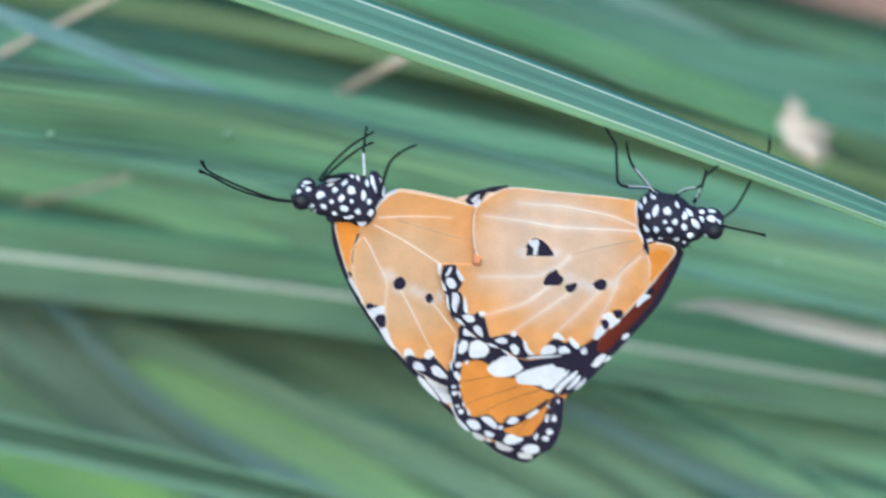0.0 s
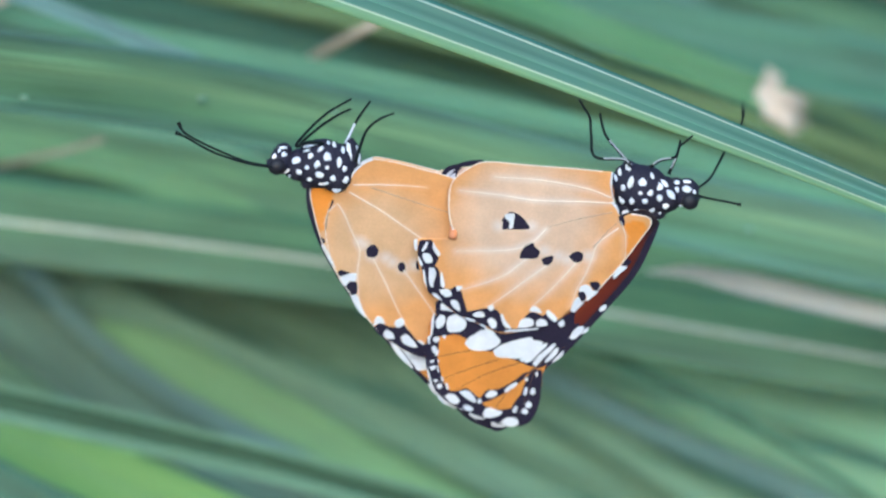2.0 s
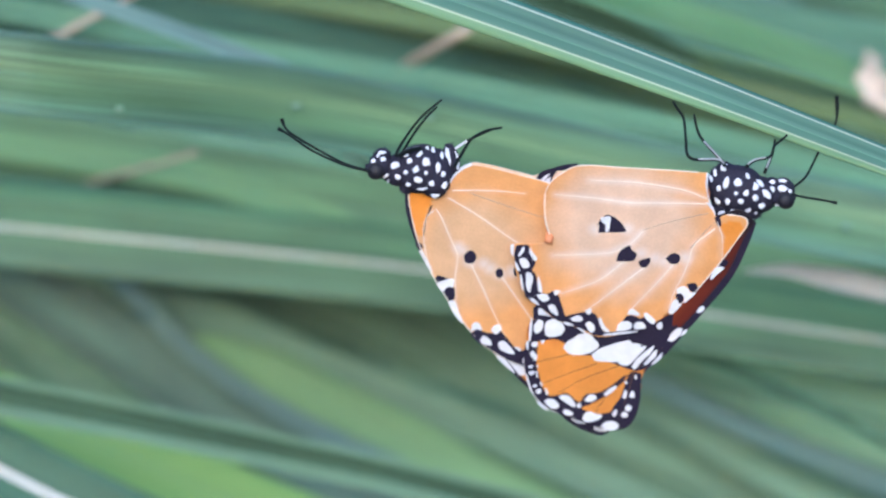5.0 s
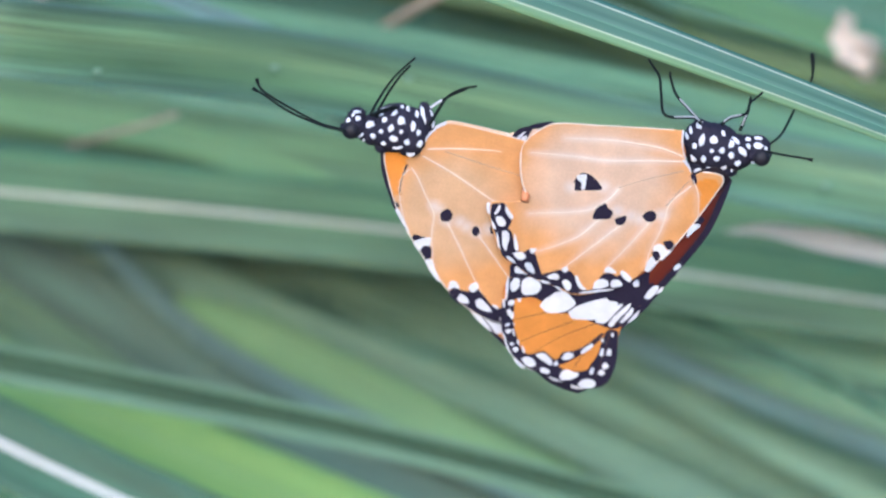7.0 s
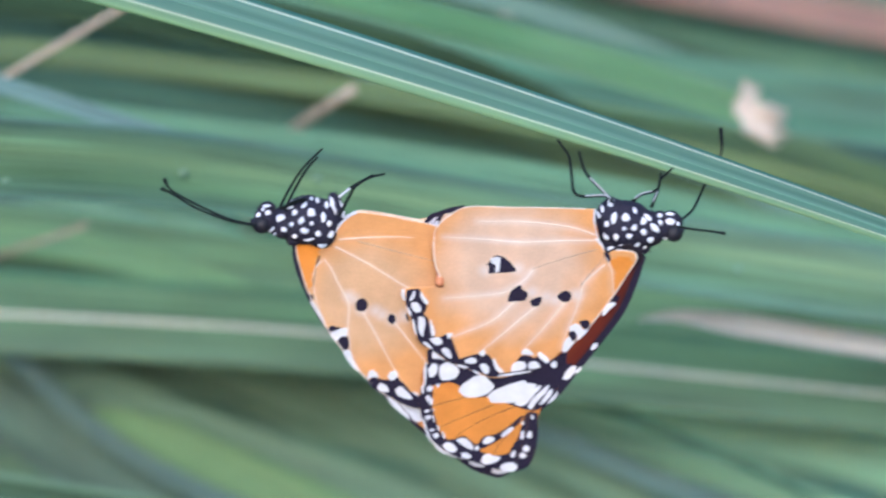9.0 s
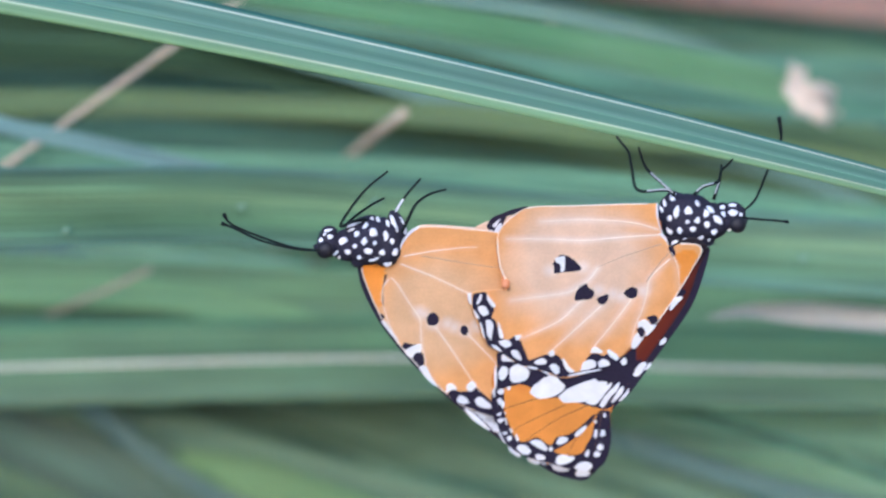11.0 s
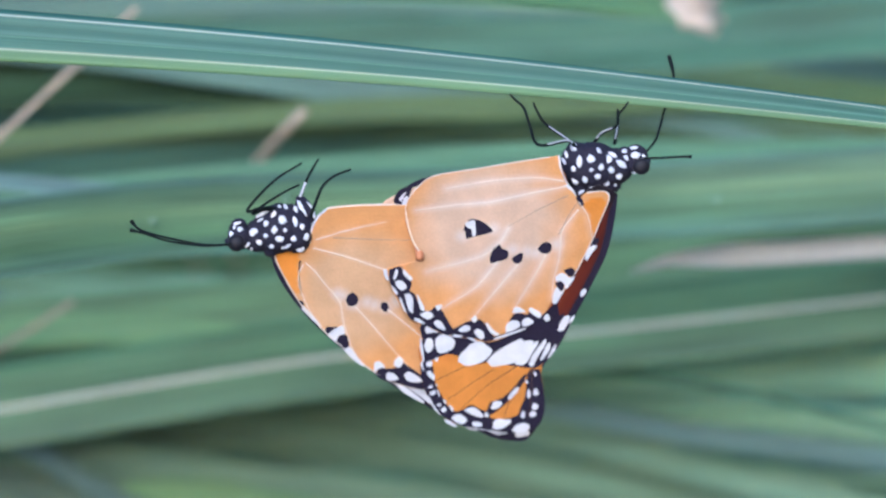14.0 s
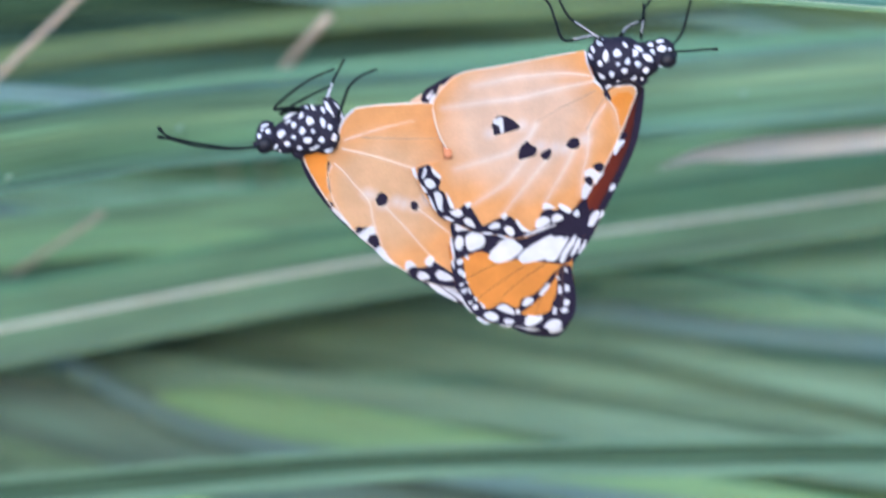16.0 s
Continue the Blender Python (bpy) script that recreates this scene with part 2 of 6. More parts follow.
def sheet(poly, step, low, high, colour=None):
    """A thin plate over the outline poly, between the heights low and high."""
    from mathutils.geometry import delaunay_2d_cdt
    xs, ys = [p[0] for p in poly], [p[1] for p in poly]
    pts = list(poly)
    y = min(ys) + step / 2
    k = 0
    while y < max(ys):
        x = min(xs) + (step / 2 if k % 2 else step)
        while x < max(xs):
            if inside((x, y), poly):
                pts.append((x, y))
            x += step
        y += step * 0.87
        k += 1
    n = len(poly)
    verts, edges, faces, *_ = delaunay_2d_cdt([Vector(p) for p in pts], [(i, (i + 1) % n) for i in range(n)], [], 1, 1e-5)
    bm = bmesh.new()
    layer = bm.verts.layers.float_color.new("zone") if colour else None
    top = [bm.verts.new(place(p.x, p.y, high)) for p in verts]
    bottom = [bm.verts.new(place(p.x, p.y, low)) for p in verts]
    if colour:
        for p, a, b in zip(verts, top, bottom):
            a[layer] = b[layer] = (*colour(p.x, p.y), 1)
    rim = {}
    for f in faces:
        bm.faces.new([top[i] for i in f])
        bm.faces.new([bottom[i] for i in reversed(f)])
        for i, j in zip(f, list(f[1:]) + [f[0]]):
            rim[(i, j)] = rim.get((i, j), 0) + 1
    for i, j in rim:
        if (j, i) not in rim:
            bm.faces.new((top[j], top[i], bottom[i], bottom[j]))
    bmesh.ops.recalc_face_normals(bm, faces=bm.faces)
    return bm


def blob(u, v, ru, rv, turn, low, high, rough=0.3, n=9):
    """An uneven rounded scale patch, slightly domed."""
    bm = bmesh.new()
    a = radians(turn)
    rows = []
    for k, (grow, w) in enumerate(((1.0, low), (0.97, high), (0.5, high))):
        ring = []
        for i in range(n):
            t = 2 * math.pi * (i + 0.3) / n
            r = 1.03 + rough * noise.noise(Vector((math.cos(t) * 1.9 + u * 7, math.sin(t) * 1.9 + v * 5, 0)))
            # a little squarish, as scale patches between veins are
            x, y = ru * r * math.copysign(abs(math.cos(t)) ** 0.85, math.cos(t)) * grow, rv * r * math.copysign(abs(math.sin(t)) ** 0.85, math.sin(t)) * grow
            ring.append(bm.verts.new(place(u + x * math.cos(a) - y * math.sin(a), v + x * math.sin(a) + y * math.cos(a), w)))
        rows.append(ring)
    for r, s in zip(rows, rows[1:]):
        for i in range(n):
            bm.faces.new((r[i], r[(i + 1) % n], s[(i + 1) % n], s[i]))
    bm.faces.new(rows[-1])
    bm.faces.new(rows[0][::-1])
    bmesh.ops.recalc_face_normals(bm, faces=bm.faces)
    return bm


def margin(poly, first, last, width, waves, low, high, taper=0.15):
    """The dark band inside the outline from point first to point last, its inner side scalloped."""
    line = poly[first:last + 1]
    cx, cy = sum(p[0] for p in poly) / len(poly), sum(p[1] for p in poly) / len(poly)
    bm = bmesh.new()
    rows, n = [], len(line)
    for i, p in enumerate(line):
        a, b = line[max(i - 1, 0)], line[min(i + 1, n - 1)]
        nx, ny = -(b[1] - a[1]), b[0] - a[0]
        d = math.hypot(nx, ny) or 1
        nx, ny = nx / d, ny / d
        if nx * (cx - p[0]) + ny * (cy - p[1]) < 0:
            nx, ny = -nx, -ny
        t = i / (n - 1)
        end = min(1, taper + 6 * min(t, 1 - t))
        w = width * end * (0.82 + 0.30 * abs(math.cos(math.pi * waves * t)) ** 2 + 0.12 * noise.noise(Vector((t * 17, width, 0))))
        rows.append([bm.verts.new(place(p[0] + nx * w * k - nx * 0.04, p[1] + ny * w * k - ny * 0.04, h)) for k, h in ((0, low), (0, high), (0.5, high), (1, high), (1, low))])
    for r, s in zip(rows, rows[1:]):
        for k in range(5):
            bm.faces.new((r[k], r[(k + 1) % 5], s[(k + 1) % 5], s[k]))
    bm.faces.new(rows[0])
    bm.faces.new(rows[-1][::-1])
    bmesh.ops.recalc_face_normals(bm, faces=bm.faces)
    return bm


def vein_tube(points, w, radius):
    bm = bmesh.new()
    line = [place(p.x, p.y, w) for p in smooth_line([(q[0], q[1], 0) for q in points], 5)]
    n = len(line) - 1
    return tube(bm, line, [radius * MM * (1 - 0.55 * i / n) for i in range(n + 1)], 6)


def blend(a, b, t):
    t = max(0.0, min(1.0, t))
    return tuple(x + (y - x) * t for x, y in zip(a, b))


# The forewing rust is darkened to include the folded hindwing's shade.
ORANGE, CREAM, PALE, RUST_SHADED, DEEP = (0.75, 0.385, 0.15), (0.74, 0.54, 0.41), (0.79, 0.70, 0.67), (0.13, 0.022, 0.013), (0.80, 0.30, 0.035)
LILAC = (0.79, 0.72, 0.72)
PATCHES = {}


def near_line(u, v, line):
    best = 99.0
    for a, b in zip(line, line[1:]):
        x, y = b[0] - a[0], b[1] - a[1]
        t = max(0.0, min(1.0, ((u - a[0]) * x + (v - a[1]) * y) / (x * x + y * y)))
        best = min(best, math.hypot(u - a[0] - t * x, v - a[1] - t * y))
    return best


def hindwing_colour(centre, reach, lobe, halo, veins, middle, dust):
    def colour(u, v):
        d = math.hypot((u - centre[0]) / reach[0], (v - centre[1]) / reach[1])
        c = blend(middle, ORANGE, (d - 0.52) / 0.4 + 0.22 * noise.noise(Vector((u * 0.25, v * 0.25, 3))))
        # pale dusting beside the veins
        near = min(near_line(u, v, line) for line in veins)
        c = blend(c, PALE, (dust - near * 0.8) * max(0.0, 1.3 - d))
        # deep orange lobe at the shoulder
        c = blend(c, LILAC, 0.9 - 0.55 * min(math.hypot(u - p[0], v - p[1]) for p in halo))
        if inside((u, v), lobe):
            return blend(DEEP, ORANGE, v * 0.05 - 0.3)
        return c
    return colour


def forewing_colour(split, width, costa):
    def colour(u, v):
        far = near_line(u, v, costa)
        # black costa, then dark red with the at-rest shade mixed into its colour
        inner = blend((0.018, 0.012, 0.018), RUST_SHADED, far - 0.6)
        inner = blend(inner, (0.34, 0.075, 0.020), (far - 2.5) / 3)
        inner = blend(inner, (0.56, 0.16, 0.03), (far - 6) / 6)
        inner = blend((0.018, 0.012, 0.018), inner, (v - 7) / 3)
        return blend(inner, (0.72, 0.29, 0.055), (v - split) / width + 0.25 * noise.noise(Vector((u * 0.4, v * 0.4, 8))))
    return colour


def ragged(outline):
    """The outline rounded a little and frayed by single scales."""
    out = []
    for x, y in rounded(outline, 3):
        out.append((x + 0.09 * noise.noise(Vector((x * 3.1, y * 3.1, 1))), y + 0.09 * noise.noise(Vector((x * 3.1, y * 3.1, 7)))))
    return out


def build_wing(name, owner, outline, step, side, layer, colour, bands, patch, white, cap, black, veins, label, vein_material, edges=(), pieces=(), traced="", inner="", fine=()):
    """side -1: its underside faces the camera at rest; +1: it faces away."""
    def s(h):
        return side * (layer + h)
    white = [(u, v, ru * 0.86, rv * 0.86, turn) for u, v, ru, rv, turn in white]
    black = [(u, v, ru * 0.98, rv * 0.98, turn) for u, v, ru, rv, turn in black]
    cap = [(u, v, ru * 0.85, rv * 0.85, turn) for u, v, ru, rv, turn in cap]
    poly = rounded(outline)
    wing = part(name, sheet(poly, step, s(-0.06), s(0.06), colour), WING, owner, label)
    for piece in pieces:
        part("white_band_piece", sheet(rounded(piece, 2), 1.5, s(0.05), s(0.125)), WHITE, wing, "white piece of the wing band", False)
    for dark in patch:
        part("dark_patch", sheet(rounded(dark), 1.2, s(0.05), s(0.09)), BLACK, wing, "black scale patch")
    for first, last, width, waves in bands:
        part("margin_band", margin(poly, first, last, width, waves, s(0.05), s(0.10)), BLACK, wing, "black scalloped wing margin", False)
    for u, v, ru, rv, turn in cap:
        part("pale_patch", blob(u, v, ru, rv, turn, s(0.05), s(0.085)), WHITE, wing, "whitish scale patch", False)
    for u, v, ru, rv, turn in black:
        part("black_spot", blob(u, v, ru, rv, turn, s(0.05), s(0.12), 0.25), BLACK, wing, "velvety black spot", False)
    for u, v, ru, rv, turn in white:
        part("white_spot", blob(u, v, ru, rv, turn, s(0.05), s(0.125)), WHITE, wing, "bright white spot", False)
    for key, h in ((traced, s), (inner, lambda h: -s(h) + 2 * side * layer)):
        for outline in PATCHES.get((key, "black"), ()):
            part("dark_patch", sheet(ragged(outline), 1.6, h(0.05), h(0.095)), BLACK, wing, "velvety black scale patch", False)
        for outline in PATCHES.get((key, "white"), ()):
            part("white_spot", sheet(ragged(outline), 1.6, h(0.05), h(0.125)), WHITE, wing, "bright white spot", False)
    for line in veins:
        part("vein", vein_tube(line, s(0.06), 0.088 if vein_material is CREAM_VEIN else 0.075), vein_material, wing, "thin raised vein")
    for line in fine:
        part("vein", vein_tube(line, s(0.05), 0.07), GREY_VEIN, wing, "fine brownish vein")
    for first, last, thick in edges:
        rim = [place(p[0], p[1], s(0.04)) for p in (poly + poly[:1])[first:last + 1]]
        part("wing_fringe", tube(bmesh.new(), rim, [thick * MM * (0.8 + 0.5 * noise.noise(p * 900)) for p in rim], 6), WHITE if thick > 0.15 else CREAM_VEIN, wing, "fine white fringe along the wing edge")
    return wing


def scale_patch(wing, colour, *outline):
    PATCHES.setdefault((wing, colour), []).append(outline)


RH_OUT = [(9.6, -1.6), (3.5, -1.3), (-3.8, -0.8), (-10.5, -0.3), (-13.3, 1.5), (-15.3, 4.1), (-15.5, 7.3), (-14.9, 10.9), (-13.9, 14.1), (-16.6, 15), (-19.5, 15.6), (-19.4, 18.1), (-18.1, 22.1), (-16.8, 24.9), (-14.6, 26.3), (-11.5, 28.5), (-8.1, 29.6), (-4.2, 30.9), (-0.6, 29.9), (2.4, 28.5), (4.9, 26.7), (7.3, 23.9), (9.6, 21.3), (11.8, 17.7), (14, 13.6), (15.9, 9.5), (17, 7), (16.4, 5.6), (13.6, 5.5), (12.1, 6.2), (10.8, 4.1), (9.8, 1.1)]
RH_VEIN = [[(10.2, 4), (4.3, 4.6), (-1.9, 5.4), (-7.4, 5.3), (-14, 5.5)], [(10, 3), (5.8, 1.9), (-1.6, 1.6), (-8.8, 2.2)], [(0.6, 10.4), (-1, 12.8), (-4.2, 15), (-13.1, 16.7)], [(12, 8.3), (9.1, 11.8), (8.6, 14.6), (8, 17.6), (7, 20.7), (6.4, 24.1)], [(12.2, 7), (13.4, 9.8), (13.8, 13.6)], [(1.6, 17), (-2.3, 21.4), (-6.7, 26.3)], [(-1.7, 16.2), (-5.3, 20.3), (-11.2, 23.7)], [(6.2, 15.8), (3.9, 19.7), (0.5, 24.9)]]
RF_OUT = [(18.4, 6.5), (17.7, 10.5), (15.9, 16.9), (12.3, 23.7), (9.6, 28.4), (6.7, 33.4), (3.9, 36.9), (3.8, 40.3), (3.7, 43.9), (2.6, 46.9), (0.6, 48.2), (-2.3, 48.2), (-6.5, 47.3), (-10.9, 45.8), (-13.9, 42.8), (-15.5, 38.4), (-15.7, 34.1), (-15.2, 29.8), (-9.4, 23.8), (0.3, 14.5), (13.6, 5.2), (16.7, 5.1)]
RF_VEIN = [[(3.4, 35.4), (-0.6, 40), (-5.6, 43.7), (-8, 46.3)], [(-0.2, 36.1), (-5.3, 39.2), (-10.3, 43.4)], [(-3.9, 36.2), (-8.2, 38.7), (-12.9, 41.7)], [(-7.8, 34.8), (-10.9, 36.1), (-14.4, 37.6)], [(2.3, 37.3), (1.4, 43.5), (0.6, 48)], [(2.7, 36.7), (-2, 43), (-3.6, 48.2)]]
LH_OUT = [(-8.7, 4.2), (-7.8, 1), (-5.8, -1.2), (-4, -1.7), (1.8, -1.4), (9.1, -0.2), (16, 4.4), (21.2, 9.8), (24.1, 14.3), (23.9, 19.8), (22.1, 23.8), (19.1, 28), (14.9, 31.1), (10.6, 33.4), (6, 33.1), (1.7, 31.1), (-0.9, 28.9), (-4, 25.5), (-6.1, 22.9), (-8.1, 20.3), (-9.9, 17.5), (-11.7, 14.1), (-13.4, 9.7), (-14.4, 6.2), (-13.9, 4.2), (-11.5, 3.6), (-9.4, 4.3)]
LH_WHITE = [(22.9, 17.3, 0.92, 1.45, 0), (22, 21.4, 1.29, 1.45, 0), (20.9, 24.6, 1.11, 1.24, 0), (18.4, 26.9, 1.29, 1.24, 0), (16, 29.4, 1.2, 1.14, 0), (12.1, 30.8, 1.29, 1.14, 0), (9.4, 32.5, 1.29, 1.03, 0)]
LH_CAP = [(20.5, 18.3, 0.74, 1.45, 15), (18.6, 24.4, 0.92, 0.93, 0), (14.1, 28.6, 0.83, 0.93, 0), (7.1, 31.1, 0.92, 0.83, 0)]
LH_BLACK = [(5.5, 15.9, 1.2, 1.45, 0)]
LH_VEIN = [[(-8.2, 5.1), (-2.7, 7.5), (3.1, 10.6), (4.6, 11.4), (6.1, 13.3), (7.3, 15.3)], [(6.8, 16.7), (10.2, 19.4), (13.4, 22.3), (16.7, 24.2)], [(-9.7, 7.6), (-8.5, 9.2), (-6.9, 12.1), (-5.4, 14.5), (-4.9, 16), (-4.8, 19.2), (-4.1, 23.3), (-3.1, 26.3), (-1.3, 28.7)], [(-2.6, 16.6), (0.1, 20.9), (2.6, 25.2), (5.1, 29.2)], [(2.5, 17.7), (5.9, 21.6), (9.2, 25.5), (11.2, 28.1)], [(-7.7, 3.7), (-3.4, 2.8), (1.2, 2.1), (4, 1.9)], [(-10.1, 8), (-11, 9.4), (-11.1, 12.1), (-10.4, 15.1), (-9.4, 17.9), (-8.6, 19.9)]]
LH_DARK_VEIN = [[(6.9, 14.7), (11.6, 15.9), (16.5, 17.1), (20.5, 18.1)], [(4.6, 11.4), (9.1, 11.3), (14.7, 11.1), (18.9, 10.9)], [(-4.8, 3.6), (3.2, 5), (12, 6.2)]]
RH_DARK_VEIN = [[(10.6, 5.6), (4.8, 8), (0.6, 10.1)], [(8.5, 12.5), (10.8, 8.6), (12.2, 6.8)]]
LF_OUT = [(-15.2, 5.3), (-14.4, 9.8), (-11.7, 16), (-8.1, 21.6), (-3, 27.8), (2.8, 33.7), (8.3, 38.7), (13.2, 42.3), (16.6, 44.8), (20, 45.9), (21.8, 45.9), (23.8, 43.6), (24.9, 39.9), (25.1, 35.6), (24.8, 30.3), (24.1, 25.1), (24.1, 19.8), (24.3, 15), (17.2, 13.6), (2.9, 7.5), (-10.9, 4.6)]
LF_PATCH = [(-3.9, 26.5), (1, 29.4), (5.7, 30.8), (10.3, 31.1), (15.5, 28.6), (19.5, 24.3), (22.3, 18), (24.4, 16.6), (24.7, 28.2), (20.4, 31.5), (15.7, 34.1), (10.8, 35), (7.8, 36.5), (2.9, 33.9)]
LF_WHITE = [(22.5, 26.2, 1.02, 1.55, 0), (23, 29.3, 1.02, 1.35, 0), (23.8, 24.6, 0.46, 1.45, 0), (24.3, 28.2, 0.37, 1.24, 0), (24.4, 32.5, 0.46, 1.14, 0), (24.1, 36.3, 0.65, 0.72, 0), (23.9, 39, 0.74, 0.93, 0), (22.6, 40.3, 0.46, 0.72, 0), (22, 42, 0.74, 0.72, 0), (17.6, 43.5, 1.85, 0.93, 10), (21.2, 44.7, 1.48, 0.83, 0), (13.3, 42.1, 1.39, 0.83, 30), (10, 39.9, 0.65, 1.55, -45), (16.3, 42.4, 0.55, 0.52, 0), (14.9, 42.7, 0.46, 0.52, 0)]
LF_VEIN = [[(7.8, 36.8), (13.1, 38.7), (20.7, 40.6)], [(11.7, 35.1), (17.3, 35.8), (23.4, 37)], [(15.7, 34.1), (19.9, 34.5), (24, 34.7)], [(6.4, 36.5), (11.5, 40.5), (16.4, 43)]]
LF_PIECES = [[(1.8, 32.2), (3.4, 33), (6.2, 36.4), (5.1, 35.9), (3, 34.1)], [(3.4, 32.7), (5.5, 32.6), (7.8, 34.4), (10.1, 35.1), (7.2, 36.8), (6.2, 35.9)], [(7.2, 33.8), (9.9, 34.7), (13.2, 32), (13.8, 33), (10.9, 35.6), (9.1, 35.7)], [(13.3, 32.8), (14.5, 31.6), (18.6, 30), (19.1, 31.4), (16.1, 33.4), (14.4, 34.4)], [(18.9, 30.2), (19.9, 27.9), (22.3, 27.7), (22.7, 29.8), (20.8, 31.4)]]
scale_patch("rh", "black", (-19.2, 15.7), (-17.3, 15.3), (-16.9, 16.4), (-16, 17.7), (-15.8, 18.8), (-16.2, 19.9), (-15.5, 20.6), (-14.9, 22.6), (-14.2, 23.8), (-13.2, 24), (-12.4, 23.3), (-11.4, 24.1), (-10.8, 25.6), (-10.2, 27.1), (-9.6, 28.5), (-11, 28.8), (-12.7, 27.6), (-15, 26.1), (-16.6, 25.1), (-17.2, 23.6), (-18.2, 21.1), (-19.3, 18.1), (-19.3, 16.8))
scale_patch("rh", "black", (-10.4, 28), (-8, 26.9), (-6.7, 26.5), (-5.5, 26.5), (-4.6, 27.4), (-4, 28.7), (-3.3, 29.8), (-1.4, 29.4), (-0.9, 27.8), (0, 26.3), (1.1, 26.1), (2.1, 26.5), (3, 26), (4, 26.7), (4.9, 27.8), (6.3, 26.4), (6.4, 27.5), (2.5, 28.9), (-3.8, 30.7), (-6.2, 30.1), (-8.6, 29.4), (-10.3, 28.8))
scale_patch("rh", "black", (8.8, 19.1), (10, 18.7), (10.7, 19.6), (10.4, 20.4), (9.5, 20.3))
scale_patch("rh", "black", (7.2, 21.3), (7.9, 20.9), (8.6, 21.5), (8.5, 22.6), (7.8, 22.7))
scale_patch("rh", "black", (13.4, 14.9), (14, 13.8), (14.9, 14), (14.4, 15))
scale_patch("rh", "black", (-6.4, 11.5), (-6.4, 10.1), (-6.7, 10.1), (-6.4, 9.2), (-5.6, 8.2), (-4.5, 8.2), (-3.2, 9), (-2.6, 9.7), (-2, 10.7), (-3.8, 11.1))
scale_patch("rh", "black", (-2.9, 16.4), (-2.8, 15.1), (-2.1, 13.7), (-1.2, 13.2), (-0.7, 14), (0.1, 14.5), (0, 15.6), (-0.8, 16.1))
scale_patch("rh", "black", (0.6, 16), (1.4, 15.4), (2.4, 15.1), (2.3, 16.3), (1.6, 17), (0.9, 16.7))
scale_patch("rh", "black", (4.9, 14.7), (5.6, 13.9), (6.3, 13.6), (7.1, 14.1), (7.1, 15.1), (6.3, 15.7), (5.5, 15.5))
scale_patch("rh", "black", (11.7, 6.1), (12.5, 6.1), (12.9, 7.4), (12.5, 7.8), (12, 7.1))
scale_patch("rh", "white", (-20.1, 15.7), (-19.6, 15.6), (-19.4, 17.6), (-19.9, 17.1))
scale_patch("rh", "white", (-18.7, 17.4), (-18.1, 15.8), (-17.8, 15.9), (-18, 17), (-18.5, 17.6))
scale_patch("rh", "white", (-18.4, 18), (-17.6, 17.8), (-16.8, 18.5), (-16.7, 19.3), (-17.5, 19.7), (-18.2, 19))
scale_patch("rh", "white", (-19.2, 18.4), (-18.4, 19.5), (-18.1, 20.2), (-18.6, 20.1))
scale_patch("rh", "white", (-17.1, 15.6), (-16.4, 16.5), (-15.6, 17.6), (-15.9, 18.1), (-16.8, 17))
scale_patch("rh", "white", (-17.1, 20.5), (-16.3, 20.4), (-15.8, 21.5), (-16, 23.4), (-16.1, 24.1), (-16.8, 23))
scale_patch("rh", "white", (-18, 21.1), (-17.8, 21), (-17.1, 23.6), (-17.1, 23.9), (-17.6, 23.1))
scale_patch("rh", "white", (-15.1, 20.7), (-14.7, 21.5), (-14.1, 23.6), (-14.7, 23.7), (-15, 22.6))
scale_patch("rh", "white", (-15, 24.4), (-13.8, 24), (-13, 24.4), (-12.9, 25.1), (-13.7, 25.5), (-14.5, 25))
scale_patch("rh", "white", (-12.4, 23.2), (-11.3, 23.1), (-11.6, 23.8), (-12, 24.1))
scale_patch("rh", "white", (-12.9, 26.1), (-12.2, 25.8), (-11.6, 26.3), (-11.1, 27.7), (-11.8, 27.6), (-12.6, 26.9))
scale_patch("rh", "white", (-16.1, 25), (-15.2, 25.2), (-14.3, 26.2), (-14.8, 26.1), (-15.8, 25.5))
scale_patch("rh", "white", (-9.1, 28), (-8, 27.3), (-7.2, 27.6), (-7.2, 28.3), (-8.5, 28.5))
scale_patch("rh", "white", (-6.9, 26.3), (-6.1, 25.7), (-5.8, 26.5), (-6.4, 26.9))
scale_patch("rh", "white", (-6.6, 28.7), (-6, 28.2), (-5.1, 28.8), (-5, 29.9), (-5.7, 30.2))
scale_patch("rh", "white", (-4.6, 27.4), (-4.2, 27.3), (-3.5, 28.6), (-2.5, 29.6), (-3.1, 29.8), (-4, 29))
scale_patch("rh", "white", (-10.3, 29), (-9.6, 28.8), (-8.4, 29.2), (-9.1, 29.4))
scale_patch("rh", "white", (-7.8, 29.6), (-7, 29.8), (-6.2, 30.5), (-6.9, 30.3))
scale_patch("rh", "white", (-1.5, 29.4), (-1.2, 27.9), (-0.1, 27.3), (0.8, 27.6), (0.9, 28.5), (-0.3, 29.2))
scale_patch("rh", "white", (-0.1, 26), (0.3, 25), (1.1, 25), (2, 25.9), (0.9, 26))
scale_patch("rh", "white", (1.2, 27.9), (1.7, 27.2), (2.6, 27.2), (3.2, 28), (2.4, 28.5), (1.5, 28.6))
scale_patch("rh", "white", (2.6, 25.8), (2.8, 25.3), (3.6, 25.7), (4.6, 26.7), (4.2, 27.3), (3.2, 26.6))
scale_patch("rh", "white", (4.8, 27.4), (5.5, 26.7), (5.9, 27.4), (5.7, 28), (5.1, 28))
scale_patch("rh", "white", (-3.4, 30.2), (1.4, 29), (1.4, 29.3), (-3.2, 30.5))
